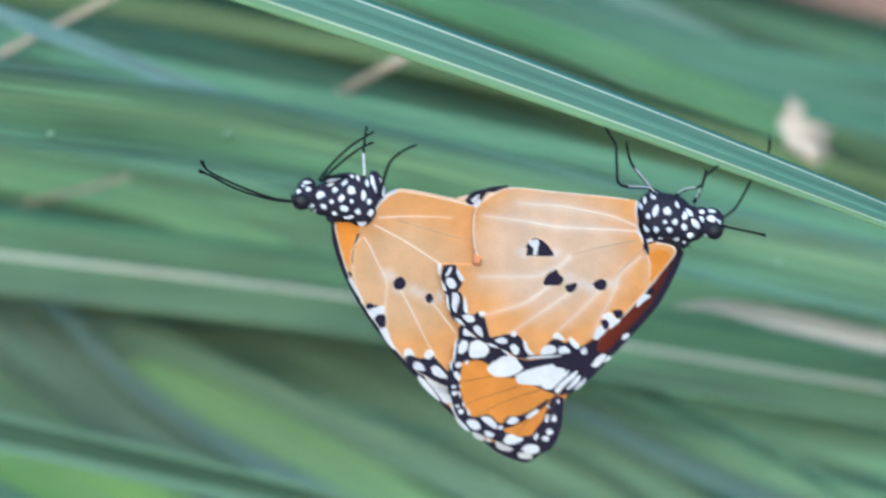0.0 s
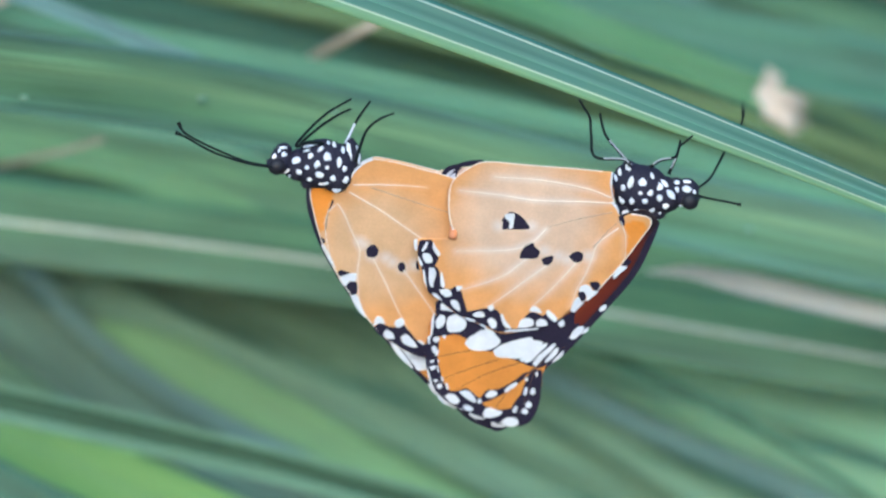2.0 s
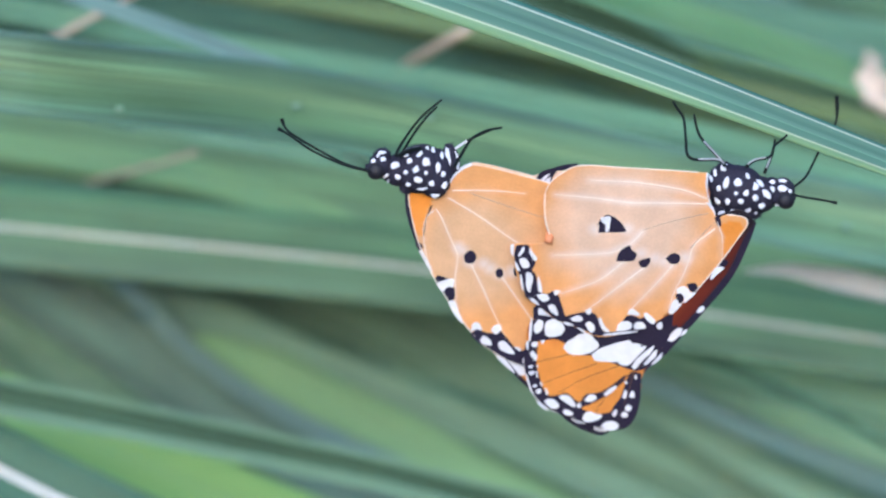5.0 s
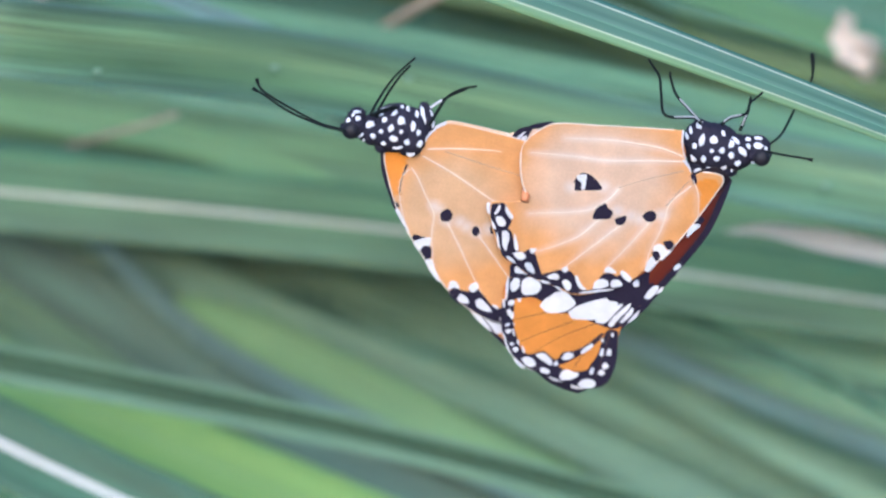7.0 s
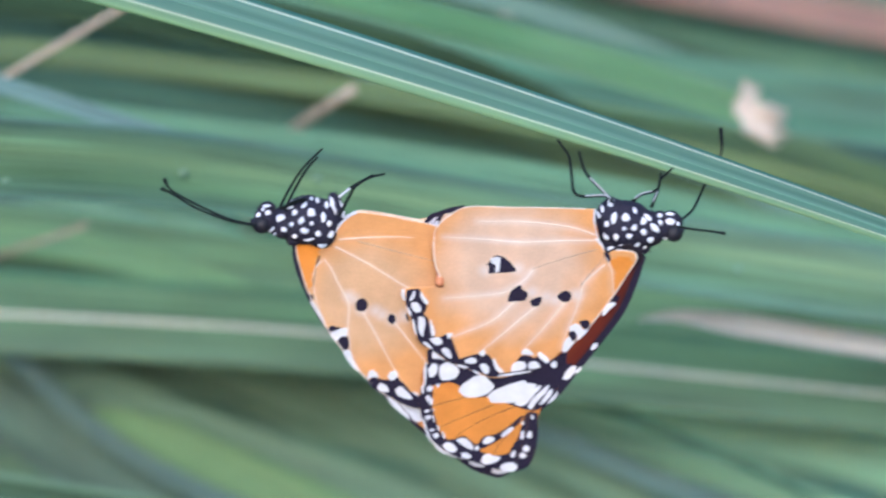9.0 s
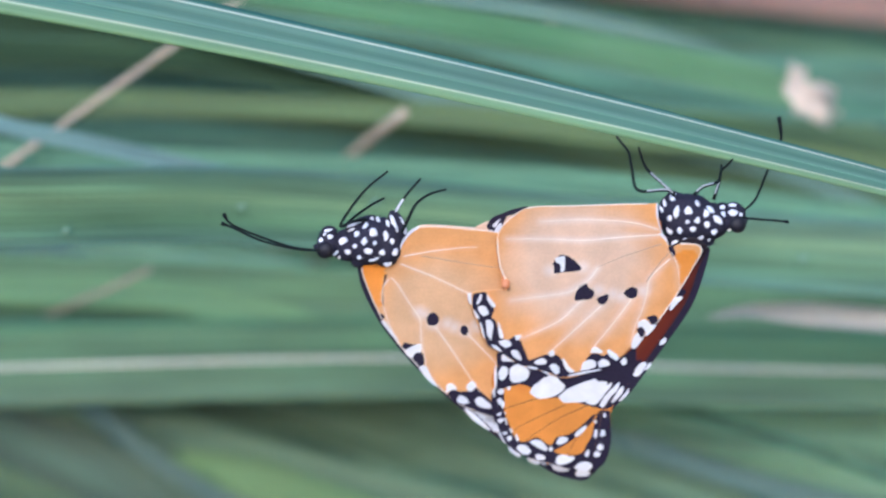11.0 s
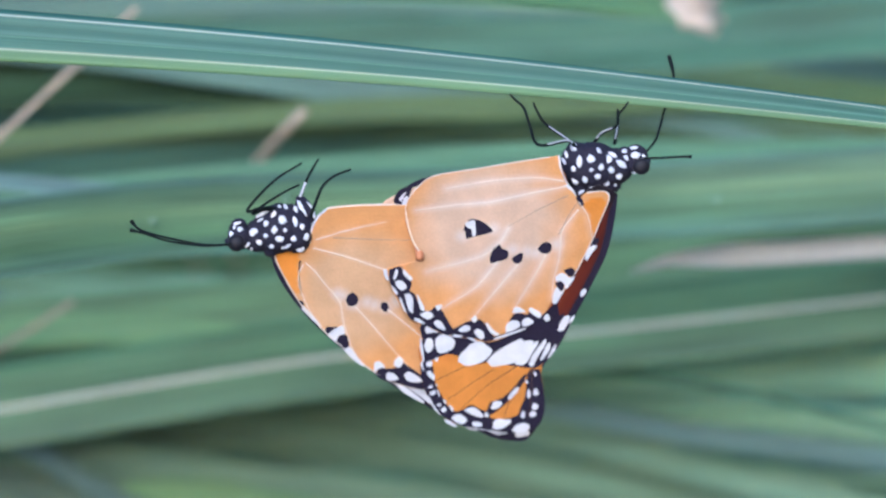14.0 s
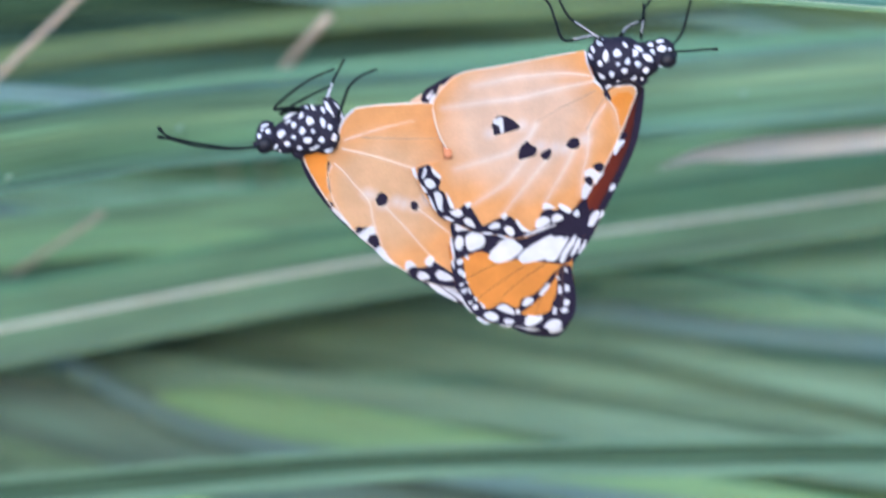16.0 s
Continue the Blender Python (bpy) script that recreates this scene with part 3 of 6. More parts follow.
scale_patch("rh", "white", (6.5, 24.8), (6.7, 23.2), (7.4, 22), (8, 22.9), (8.5, 22.7), (8.1, 23.5), (7.1, 25))
scale_patch("rh", "white", (7.4, 20.1), (8.3, 19.5), (9.1, 19.9), (9.5, 20.5), (10.4, 20.5), (9.7, 21.6), (8.9, 22.5), (8.6, 21.5), (8, 20.9), (7.4, 21))
scale_patch("rh", "white", (12.4, 17.3), (12.9, 15.6), (13.8, 15.1), (14.4, 15.3), (13.5, 16.5), (12.6, 17.7))
scale_patch("rh", "white", (10, 3.7), (10.8, 3.9), (11.5, 4.8), (11.8, 5.8), (11.1, 4.9))
scale_patch("rh", "white", (-6.3, 8.7), (-5.5, 8.4), (-4.7, 8.4), (-4.7, 9.5), (-4.7, 10.9), (-5.3, 11.1), (-5.4, 9.9), (-6.1, 9.4))
scale_patch("rf", "black", (-15.4, 29.5), (-12.2, 28.6), (-8.6, 29), (-5.7, 30.1), (2.4, 28.3), (6.4, 25.6), (7.3, 23.9), (7.4, 27.3), (8.3, 27.2), (7.3, 30.4), (5.8, 32.8), (3.8, 36.2), (2.2, 36.7), (-0.2, 36.1), (-3.1, 35.3), (-4.8, 34.8), (-6.9, 34.9), (-9, 33.9), (-9.6, 33), (-11.4, 32.5), (-14.9, 33.4))
scale_patch("rf", "black", (-15.2, 27), (-14.1, 25.9), (-12.4, 27.3), (-10.7, 28.6), (-14.6, 29.3), (-15.1, 28.3))
scale_patch("rf", "black", (3.5, 37.1), (3.8, 40.3), (3.8, 44.1), (2.8, 47.3), (0.7, 48.6), (-2.3, 48.5), (-6.5, 47.3), (-10.9, 45.8), (-13.9, 42.8), (-15.5, 38.4), (-15.7, 34.1), (-14.7, 33.1), (-13.8, 33.7), (-13.6, 37.5), (-12.8, 40.1), (-11.4, 43.1), (-9.9, 43.4), (-8.1, 42.5), (-6, 44), (-4.9, 42.3), (-3.1, 41.8), (-1, 40), (0.8, 37.9), (1.2, 38.2), (-0.4, 40.7), (-2.5, 42.9), (-4.1, 44.2), (-5.3, 44.9), (-4.7, 45.5), (-2.5, 45.8), (-0.7, 45.2), (-0.2, 44), (0.7, 41.9), (1.1, 39.7), (1.8, 37.1))
scale_patch("rf", "white", (-14.8, 30.4), (-14.2, 29.2), (-13.4, 29.4), (-13.3, 30.7), (-14, 31.8), (-14.6, 31.6))
scale_patch("rf", "white", (-12.9, 29.4), (-11.9, 28.7), (-10.7, 29), (-9.8, 30.1), (-10.1, 31.4), (-11.4, 32.1), (-12.6, 32.1), (-13, 30.7))
scale_patch("rf", "white", (-15.5, 30.3), (-15.3, 29.1), (-15.1, 29.5), (-15, 32.9), (-15.3, 33.5))
scale_patch("rf", "white", (-14.4, 27.4), (-13.8, 26.5), (-12.9, 27.3), (-12.1, 28.3), (-13.4, 28.2), (-14.3, 28.2))
scale_patch("rf", "white", (-14.8, 33.7), (-14.1, 33.4), (-13.7, 33.8), (-14.1, 34.5), (-14.7, 34.4))
scale_patch("rf", "white", (-15.7, 33.5), (-15.4, 33.5), (-15.2, 35.1), (-15.5, 34.8))
scale_patch("rf", "white", (-13.4, 33.1), (-12.7, 32.9), (-13, 33.7))
scale_patch("rf", "white", (-14.9, 35.6), (-14.4, 35.2), (-14, 35.8), (-14.4, 36.6))
scale_patch("rf", "white", (-13.9, 35.6), (-13.6, 36.2), (-13.8, 37.1), (-14.2, 36.7))
scale_patch("rf", "white", (-14.8, 39.4), (-13.9, 39), (-13.7, 39.5), (-14.3, 40))
scale_patch("rf", "white", (-13.6, 39), (-13.4, 39), (-13.1, 39.8), (-13.2, 40.3))
scale_patch("rf", "white", (-13.8, 41.9), (-13.4, 41.5), (-13, 41.7), (-13.3, 42.2))
scale_patch("rf", "white", (-13.2, 42.6), (-12.5, 42.3), (-12.2, 42.9), (-12.8, 43.4))
scale_patch("rf", "white", (-12.7, 40.8), (-12.3, 41), (-12.2, 41.8), (-12.5, 41.7))
scale_patch("rf", "white", (-11.8, 42.1), (-11.5, 42.1), (-11.1, 43), (-11.4, 43.3))
scale_patch("rf", "white", (-14.8, 38.2), (-14.1, 37.9), (-14.2, 38.4), (-14.7, 38.6))
scale_patch("rf", "white", (-13.7, 37.8), (-13.3, 37.9), (-13.4, 38.3))
scale_patch("rf", "white", (-15.1, 40), (-14.9, 39.9), (-13.9, 42.5), (-13.2, 43.8), (-13.8, 43.3), (-14.5, 41.8))
scale_patch("rf", "white", (-11.6, 44.6), (-10.9, 44), (-9.8, 44.2), (-9.1, 45.1), (-9.5, 45.8), (-10.6, 45.7))
scale_patch("rf", "white", (-9.4, 43.4), (-8.3, 42.9), (-7.3, 43.3), (-6.4, 44.6), (-6.8, 45.1), (-8.1, 44.4))
scale_patch("rf", "white", (-8.4, 45.9), (-7.6, 45.7), (-6.6, 46.3), (-7, 46.8), (-8, 46.7))
scale_patch("rf", "white", (-12.8, 44.7), (-11.9, 45.1), (-10.7, 46.3), (-11.4, 46.2), (-12.5, 45.3))
scale_patch("rf", "white", (-6.3, 47.4), (-5.2, 47.8), (-5.4, 48))
scale_patch("rf", "white", (-5.1, 47.2), (-4.7, 46), (-3.9, 45.6), (-3, 45.9), (-2, 46), (-2.1, 46.7), (-3.4, 47.5), (-4.4, 47.7))
scale_patch("rf", "white", (-2, 48.2), (-1.2, 47.2), (0.2, 46.9), (1, 47.6), (0.7, 48.4), (-0.7, 48.8))
scale_patch("rf", "white", (-5, 43.3), (-4.4, 42.3), (-3.5, 42.3), (-3.1, 42.8), (-3.9, 43.6), (-4.8, 43.7))
scale_patch("rf", "white", (-6.2, 44.5), (-5.7, 44.1), (-5.5, 44.9), (-6.1, 45.1))
scale_patch("rf", "white", (-2.1, 41.7), (-1.4, 40.8), (-0.4, 40), (-0.2, 40.5), (-1.1, 41.6), (-1.9, 42.2))
scale_patch("rf", "white", (1, 38.8), (1.3, 38.9), (1.5, 39.4), (1, 39.4))
scale_patch("rf", "white", (-0.3, 45.4), (0.1, 44.6), (0.5, 44.9), (0.3, 45.9), (-0.2, 45.9))
scale_patch("rf", "white", (1.1, 45.4), (1.6, 44.8), (2.3, 45.3), (2, 45.9), (1.4, 45.9))
scale_patch("rf", "white", (1.6, 44), (2.1, 43.3), (2.7, 43.8), (2.6, 44.4), (1.9, 44.7))
scale_patch("rf", "white", (1, 41.9), (1.2, 40.7), (1.6, 40.9), (1.6, 42), (1.2, 42.3))
scale_patch("rf", "white", (2.1, 41.3), (2.3, 40.7), (2.8, 40.8), (2.9, 41.8), (2.2, 41.9))
scale_patch("rf", "white", (2.4, 37.6), (2.8, 37.5), (2.9, 38.2), (2.6, 38.3))
scale_patch("rf", "white", (-9.6, 34), (-9.2, 32.9), (-8.2, 31.9), (-7.4, 31.1), (-5.8, 30.6), (-4.8, 31.5), (-3.9, 32.7), (-4.8, 34), (-6, 34.7), (-7.8, 35.1), (-8.9, 34.7))
scale_patch("rf", "white", (-4.9, 34.6), (-3.4, 33.1), (0.5, 31.1), (1.4, 31.5), (2.9, 31.7), (1.8, 33.6), (-0.5, 35.4), (-2.6, 35.6), (-4.2, 35.6))
scale_patch("rf", "white", (-0.5, 35.6), (0.9, 34.2), (3.2, 31.9), (3.6, 32.1), (2.3, 34.3), (1.2, 35.8), (0.1, 35.9))
scale_patch("rf", "white", (1.8, 36.1), (2.4, 34.5), (4.1, 32.3), (4.9, 31.5), (4.8, 32.5), (3.3, 34.8), (2.4, 36.4))
scale_patch("rf", "white", (3.6, 35.4), (4.9, 32.8), (5.5, 32.3), (5.4, 33.5), (4.1, 35.3))
scale_patch("rf", "white", (4.8, 35.2), (5.9, 33.4), (6.5, 32.7), (6.3, 33.8), (5.2, 35.1))
scale_patch("rf", "white", (7, 30.2), (7.5, 28.7), (8.2, 27.8), (9.1, 27.7), (8.8, 29), (7.8, 30.3))
scale_patch("rf", "white", (8.8, 29.3), (9.3, 28.1), (9.9, 27.7), (9.6, 28.6))
scale_patch("rf", "white", (11, 24.3), (11.3, 23.4), (11.9, 23), (12.2, 23.5), (11.5, 24.3))
scale_patch("lh", "black", (-7.9, 20.4), (-7.6, 19.7), (-6.4, 19.9), (-5.7, 20), (-6.8, 20.5), (-7.4, 20.9))
scale_patch("lh", "black", (-6.4, 22.6), (-5.9, 21.7), (-4.7, 21.4), (-4.3, 23), (-4.5, 23.9), (-5.2, 24))
scale_patch("lh", "black", (-0.7, 29.4), (0.2, 28.4), (1.6, 28.7), (2.7, 28.6), (3.8, 27.8), (4.9, 28.7), (6.6, 30.4), (8.4, 31.5), (8.8, 32.7), (4.8, 32.2), (2.9, 31.8), (1.4, 31.2), (0.1, 30.4))
scale_patch("lh", "black", (-4, 15.1), (-3.5, 14.3), (-2.7, 14), (-2, 14.8), (-2.2, 16), (-2.9, 16.4), (-3.7, 16.2))
scale_patch("lh", "black", (1.4, 17.2), (1.8, 16.4), (2.5, 16.5), (2.8, 17.4), (2.4, 18.1), (1.8, 17.9))
scale_patch("lh", "black", (-12.2, 14.4), (-11.2, 14.3), (-10.7, 15), (-11.4, 15.6))
scale_patch("lh", "black", (-10.7, 7.2), (-10.4, 7.3), (-11, 10.2), (-10.9, 12.9), (-11.1, 12.9), (-11.2, 10.3))
scale_patch("lh", "white", (-7.6, 21.2), (-6.8, 20.5), (-5, 19.8), (-4.8, 21.3), (-5.7, 21.5), (-6.5, 22.6))
scale_patch("lh", "white", (-5.2, 24.2), (-4.3, 23.8), (-3.6, 25), (-2.2, 27.7), (-3.2, 27.1), (-4.3, 25.8))
scale_patch("lh", "white", (-0.8, 29.1), (-0.6, 27.4), (0.3, 27.2), (1.1, 28.4), (0.2, 28.4))
scale_patch("lh", "white", (2.5, 28.1), (2.8, 27.2), (3.7, 26.7), (4.1, 27.7), (3.3, 28.7))
scale_patch("lh", "white", (1, 30.2), (1.4, 29.4), (2.5, 29.8), (3, 30.8), (2.1, 31), (1.2, 30.7))
scale_patch("lh", "white", (3.9, 30.3), (4.7, 29.6), (6, 30.5), (6.9, 31.7), (5.7, 31.8), (4.4, 31.3))
scale_patch("lh", "white", (-11.3, 15.8), (-10.8, 15.5), (-9.7, 17.2), (-8.5, 19.4), (-9, 19), (-10.3, 17.3))
scale_patch("lf", "white", (2.6, 31.6), (3.4, 31.7), (4.9, 32.8), (7, 35.2), (5.9, 34.9), (4.2, 33.5))
scale_patch("lf", "white", (4.3, 32.2), (6.2, 32.3), (7.4, 33.2), (7.7, 35.5), (6, 34.3))
scale_patch("torn", "black", (-15.3, 1.4), (-13.8, 0.6), (-12, -0), (-10.9, -0.1), (-13.3, 1.3))
scale_patch("torn", "black", (-17.4, 3.6), (-16.8, 2.3), (-15.3, 1.3), (-14, 1.3), (-14.6, 2.6), (-15, 4.4), (-15.8, 5.6), (-16.5, 4.7))
scale_patch("torn", "white", (-16.2, 4.4), (-15.7, 3.3), (-15, 2.8), (-15.1, 4), (-15.9, 5.1))
scale_patch("torn", "white", (-16.5, 3.4), (-15.9, 2.6), (-15.2, 2.1), (-15.5, 2.8), (-16.1, 3.7))
scale_patch("torn", "white", (-16.9, 4.5), (-16.6, 4.1), (-16.3, 4.6), (-16.5, 5.1))
scale_patch("torn_under", "black", (-15.3, 1.4), (-13.8, 0.6), (-12, -0), (-10.9, -0.1), (-13.3, 1.3))
scale_patch("torn_under", "black", (-17.4, 3.6), (-16.8, 2.3), (-15.3, 1.3), (-14, 1.3), (-14.6, 2.6), (-15, 4.4), (-15.8, 5.6), (-16.5, 4.7))
scale_patch("torn_under", "black", (-6.4, 11.5), (-6.4, 10.1), (-6.7, 10.1), (-6.4, 9.2), (-5.6, 8.2), (-4.5, 8.2), (-3.2, 9), (-2.6, 9.7), (-2, 10.7), (-3.8, 11.1))
scale_patch("torn_under", "black", (-2.9, 16.4), (-2.8, 15.1), (-2.1, 13.7), (-1.2, 13.2), (-0.7, 14), (0.1, 14.5), (0, 15.6), (-0.8, 16.1))
scale_patch("torn_under", "black", (0.6, 16), (1.4, 15.4), (2.4, 15.1), (2.3, 16.3), (1.6, 17), (0.9, 16.7))
scale_patch("torn_under", "black", (4.9, 14.7), (5.6, 13.9), (6.3, 13.6), (7.1, 14.1), (7.1, 15.1), (6.3, 15.7), (5.5, 15.5))
scale_patch("torn_under", "white", (-6.3, 8.7), (-5.5, 8.4), (-4.7, 8.4), (-4.7, 9.5), (-4.7, 10.9), (-5.3, 11.1), (-5.4, 9.9), (-6.1, 9.4))
scale_patch("torn_under", "white", (-16.2, 4.4), (-15.7, 3.3), (-15, 2.8), (-15.1, 4), (-15.9, 5.1))
scale_patch("torn_under", "white", (-16.5, 3.4), (-15.9, 2.6), (-15.2, 2.1), (-15.5, 2.8), (-16.1, 3.7))


# ---- butterflies ----
def mm(p):
    return Vector(p[:3]) * MM


def butterfly(at, label):
    ob = tagged(new("butterfly"), label, "butterfly", "mating pair")
    ob.location = at
    ob.empty_display_size = 0.005
    return ob


def furry_body(name, owner, lobes, dots, label, seed, sweep, hairs=520):
    """Lobes (x, y, z, rx, ry, rz, turn) in millimetres grown into one body, white dots on its surface, short hairs."""
    bm = bmesh.new()
    for x, y, z, rx, ry, rz, turn in lobes:
        ellipsoid(bm, Vector((x, y, z)) * MM, (rx * MM, ry * MM, rz * MM), radians(turn), 0.05, 30)
    body = part(name, bm, FUR, owner, label)
    r = random.Random(seed)
    for x, y, z, rx, rz, slant in dots:
        front, normal = None, Vector((0, -1, 0))
        for cx, cy, cz, ax, ay, az, turn in lobes:
            spin = Matrix.Rotation(radians(turn), 3, "Y")
            q = spin.transposed() @ Vector((x - cx, 0, z - cz))
            d = (q.x / ax) ** 2 + (q.z / az) ** 2
            if d > 0.96:
                if front is not None or d > 1.7:
                    continue
                q = q * (0.96 / d) ** 0.5
                d = 0.96
            q.y = -ay * math.sqrt(1 - d)
            at = Vector((cx, cy, cz)) + spin @ q
            if front is None or at.y < front.y:
                front, normal = at, spin @ Vector((q.x / ax ** 2, q.y / ay ** 2, q.z / az ** 2)).normalized()
        if front is None:
            continue
        lean = Vector((0, -1, 0)).rotation_difference((normal + Vector((0, -1.2, 0))).normalized()).to_matrix() @ Matrix.Rotation(radians(slant), 3, "Y")
        bm = bmesh.new()
        for v in bmesh.ops.create_uvsphere(bm, u_segments=14, v_segments=8, radius=1.0)["verts"]:
            k = 1 + 0.42 * noise.noise(v.co * 1.5 + front * 3)
            v.co = (front + lean @ Vector((v.co.x * rx * 0.079 * k, v.co.y * 0.17, v.co.z * rz * 0.079 * k))) * MM
        part("white_dot", bm, WHITE, body)
    bm = bmesh.new()
    for k in range(hairs):
        cx, cy, cz, ax, ay, az, turn = lobes[k % len(lobes)] if k % 3 else lobes[0]
        n = Vector((r.gauss(0, 1), r.gauss(0, 1), r.gauss(0, 1))).normalized()
        spin = Matrix.Rotation(radians(turn), 3, "Y")
        out = (spin @ n + Vector((sweep * 0.5, 0, -0.05)) + Vector((r.gauss(0, 0.2), r.gauss(0, 0.2), r.gauss(0, 0.2)))).normalized()
        a = Vector((cx, cy, cz)) + spin @ Vector((n.x * ax, n.y * ay, n.z * az)) * 0.98
        b = a + out * r.uniform(0.3, 0.9)
        s = out.cross(Vector((0.3, 0.5, 0.8))).normalized() * 0.05
        t = out.cross(s).normalized() * 0.05
        base = [bm.verts.new((a + s) * MM), bm.verts.new((a - s * 0.5 + t) * MM), bm.verts.new((a - s * 0.5 - t) * MM)]
        top = bm.verts.new(b * MM)
        for i in range(3):
            bm.faces.new((base[i], base[(i + 1) % 3], top))
    part("body_hair", bm, FUR, body, "short dark body hairs", False)
    return body


def legs_and_antennae(owner, legs, antennae):
    made, feelers = [], []
    for line in legs:
        pts = smooth_line([mm(p) for p in line], 6)
        bm = tube(bmesh.new(), [p - pts[0] for p in pts], [0.00028 - 0.00011 * i / len(pts) for i in range(len(pts))], 8)
        ob = part("leg", bm, LEG, owner, "thin jointed black leg")
        ob.location = pts[0]
        if owner is female and line is legs[2]:
            part("thigh_stripe", tube(bmesh.new(), [p - pts[0] + Vector((0, -0.00022, 0)) for p in pts[4:12]], [0.0002] * 8, 6), WHITE, ob, "white thigh stripe")
        if owner is male:
            thigh = tube(bmesh.new(), [p - pts[0] + Vector((0, -0.00020, 0.0001)) for p in pts[2:11]], [0.00015] * 9, 6)
            part("thigh_stripe", thigh, LEG_PALE, ob, "pale grey stripe")
        made.append(ob)
    for line in antennae:
        pts = smooth_line([mm(p) for p in line], 8)
        n = len(pts)
        feeler = part("antenna", tube(bmesh.new(), [p - pts[0] for p in pts], [0.00019 + (0.00014 if i > n * 0.82 else 0.0) * min(1, (i - n * 0.82) / 4) for i in range(n)], 8), LEG, owner, "thin black clubbed antenna")
        feeler.location = pts[0]
        feelers.append(feeler)
    return made, feelers


def head_parts(owner, centre, way, lobes, dots, seed):
    c = mm(centre)
    head = furry_body("head", owner, lobes, dots, "black head with white markings", seed, -way, 120)
    part("eye", ellipsoid(bmesh.new(), c + Vector((way * 0.2, -0.9, -0.6)) * MM, (0.0014, 0.0011, 0.0014), 0, 0), EYE, head, "dark rounded eye")
    palp = tube(bmesh.new(), [c + Vector((way * x, -0.3, z)) * MM for x, z in ((1.0, -0.6), (1.5, -0.2), (1.8, 0.4))], [0.0005, 0.00042, 0.0002], 8)
    part("palp", palp, FUR, head, "short furry mouth palp")
    return head


def abdomen_part(owner, line):
    pts = smooth_line([mm(p) for p in line], 6)
    radii = []
    for i in range(len(pts)):
        f = i / (len(pts) - 1) * (len(line) - 1)
        a = min(int(f), len(line) - 2)
        r = line[a][3] + (line[a + 1][3] - line[a][3]) * (f - a)
        radii.append(r * 0.09 * MM * (1 + 0.05 * math.sin(i * 2.1)))
    return part("abdomen", tube(bmesh.new(), pts, radii, 14), BELLY, owner, "orange brown ringed abdomen")


R_HINGE, L_HINGE = (0.0212, 0.0000, 0.9080), (-0.0022, 0.0040, 0.9073)
male = butterfly(R_HINGE, "plain orange butterfly with cream spotted underwings clinging under a grass blade")
female = butterfly(L_HINGE, "orange butterfly with folded wings hanging joined to its mate")

R_TURN, L_TURN = 9, 8
hind_r = hindwing_colour((-2.5, 10), (16, 16.5), [(13.6, 6.8), (16.1, 6.5), (16.7, 7.5), (15.6, 11.2), (14.5, 13.6), (13.9, 13.3), (13.7, 9.9), (12.7, 7.5)], [(0.9, 14.4), (-1.8, 10.2), (7.9, 14.2), (4.6, 15.4), (3.2, 15), (-7, 11)], RH_VEIN, CREAM, 0.8)
hind_l = hindwing_colour((-2, 14), (13.5, 14), [(-14.9, 5.4), (-10.4, 5), (-10.7, 7.2), (-11.2, 10.3), (-11.1, 12.9), (-12, 13.3), (-13.8, 9.6)], [(-4.5, 14.3), (-2.9, 16.1), (-0.6, 16), (2.2, 17.3), (4.2, 16.4), (6, 15.7), (-5.1, 13.9), (7.5, 16.7), (0.5, 16.6)], LH_VEIN, (0.70, 0.455, 0.27), 0.38)
torn_r = hindwing_colour((-2.5, 10), (27, 24), [(90, 90), (91, 90), (90, 91)], [(0.9, 14.4), (-1.8, 10.2), (7.9, 14.2), (4.6, 15.4), (3.2, 15), (-7, 11)], RH_VEIN, CREAM, 0.8)
wings = {}
TORN_OUT = [(11, 0.8), (0, 1.0), (-6, 0.9), (-11, 1.0), (-16, 2.2), (-19.0, 3.7), (-19.6, 5.5), (-17.8, 7.4), (-15.5, 9.8), (-14.0, 13.5), (-12.2, 17.0), (-10.8, 18.9), (-5.7, 18.2), (0, 20.5), (5, 19), (10, 15), (15, 9.5), (17, 8), (13, 7.5), (11, 5)]
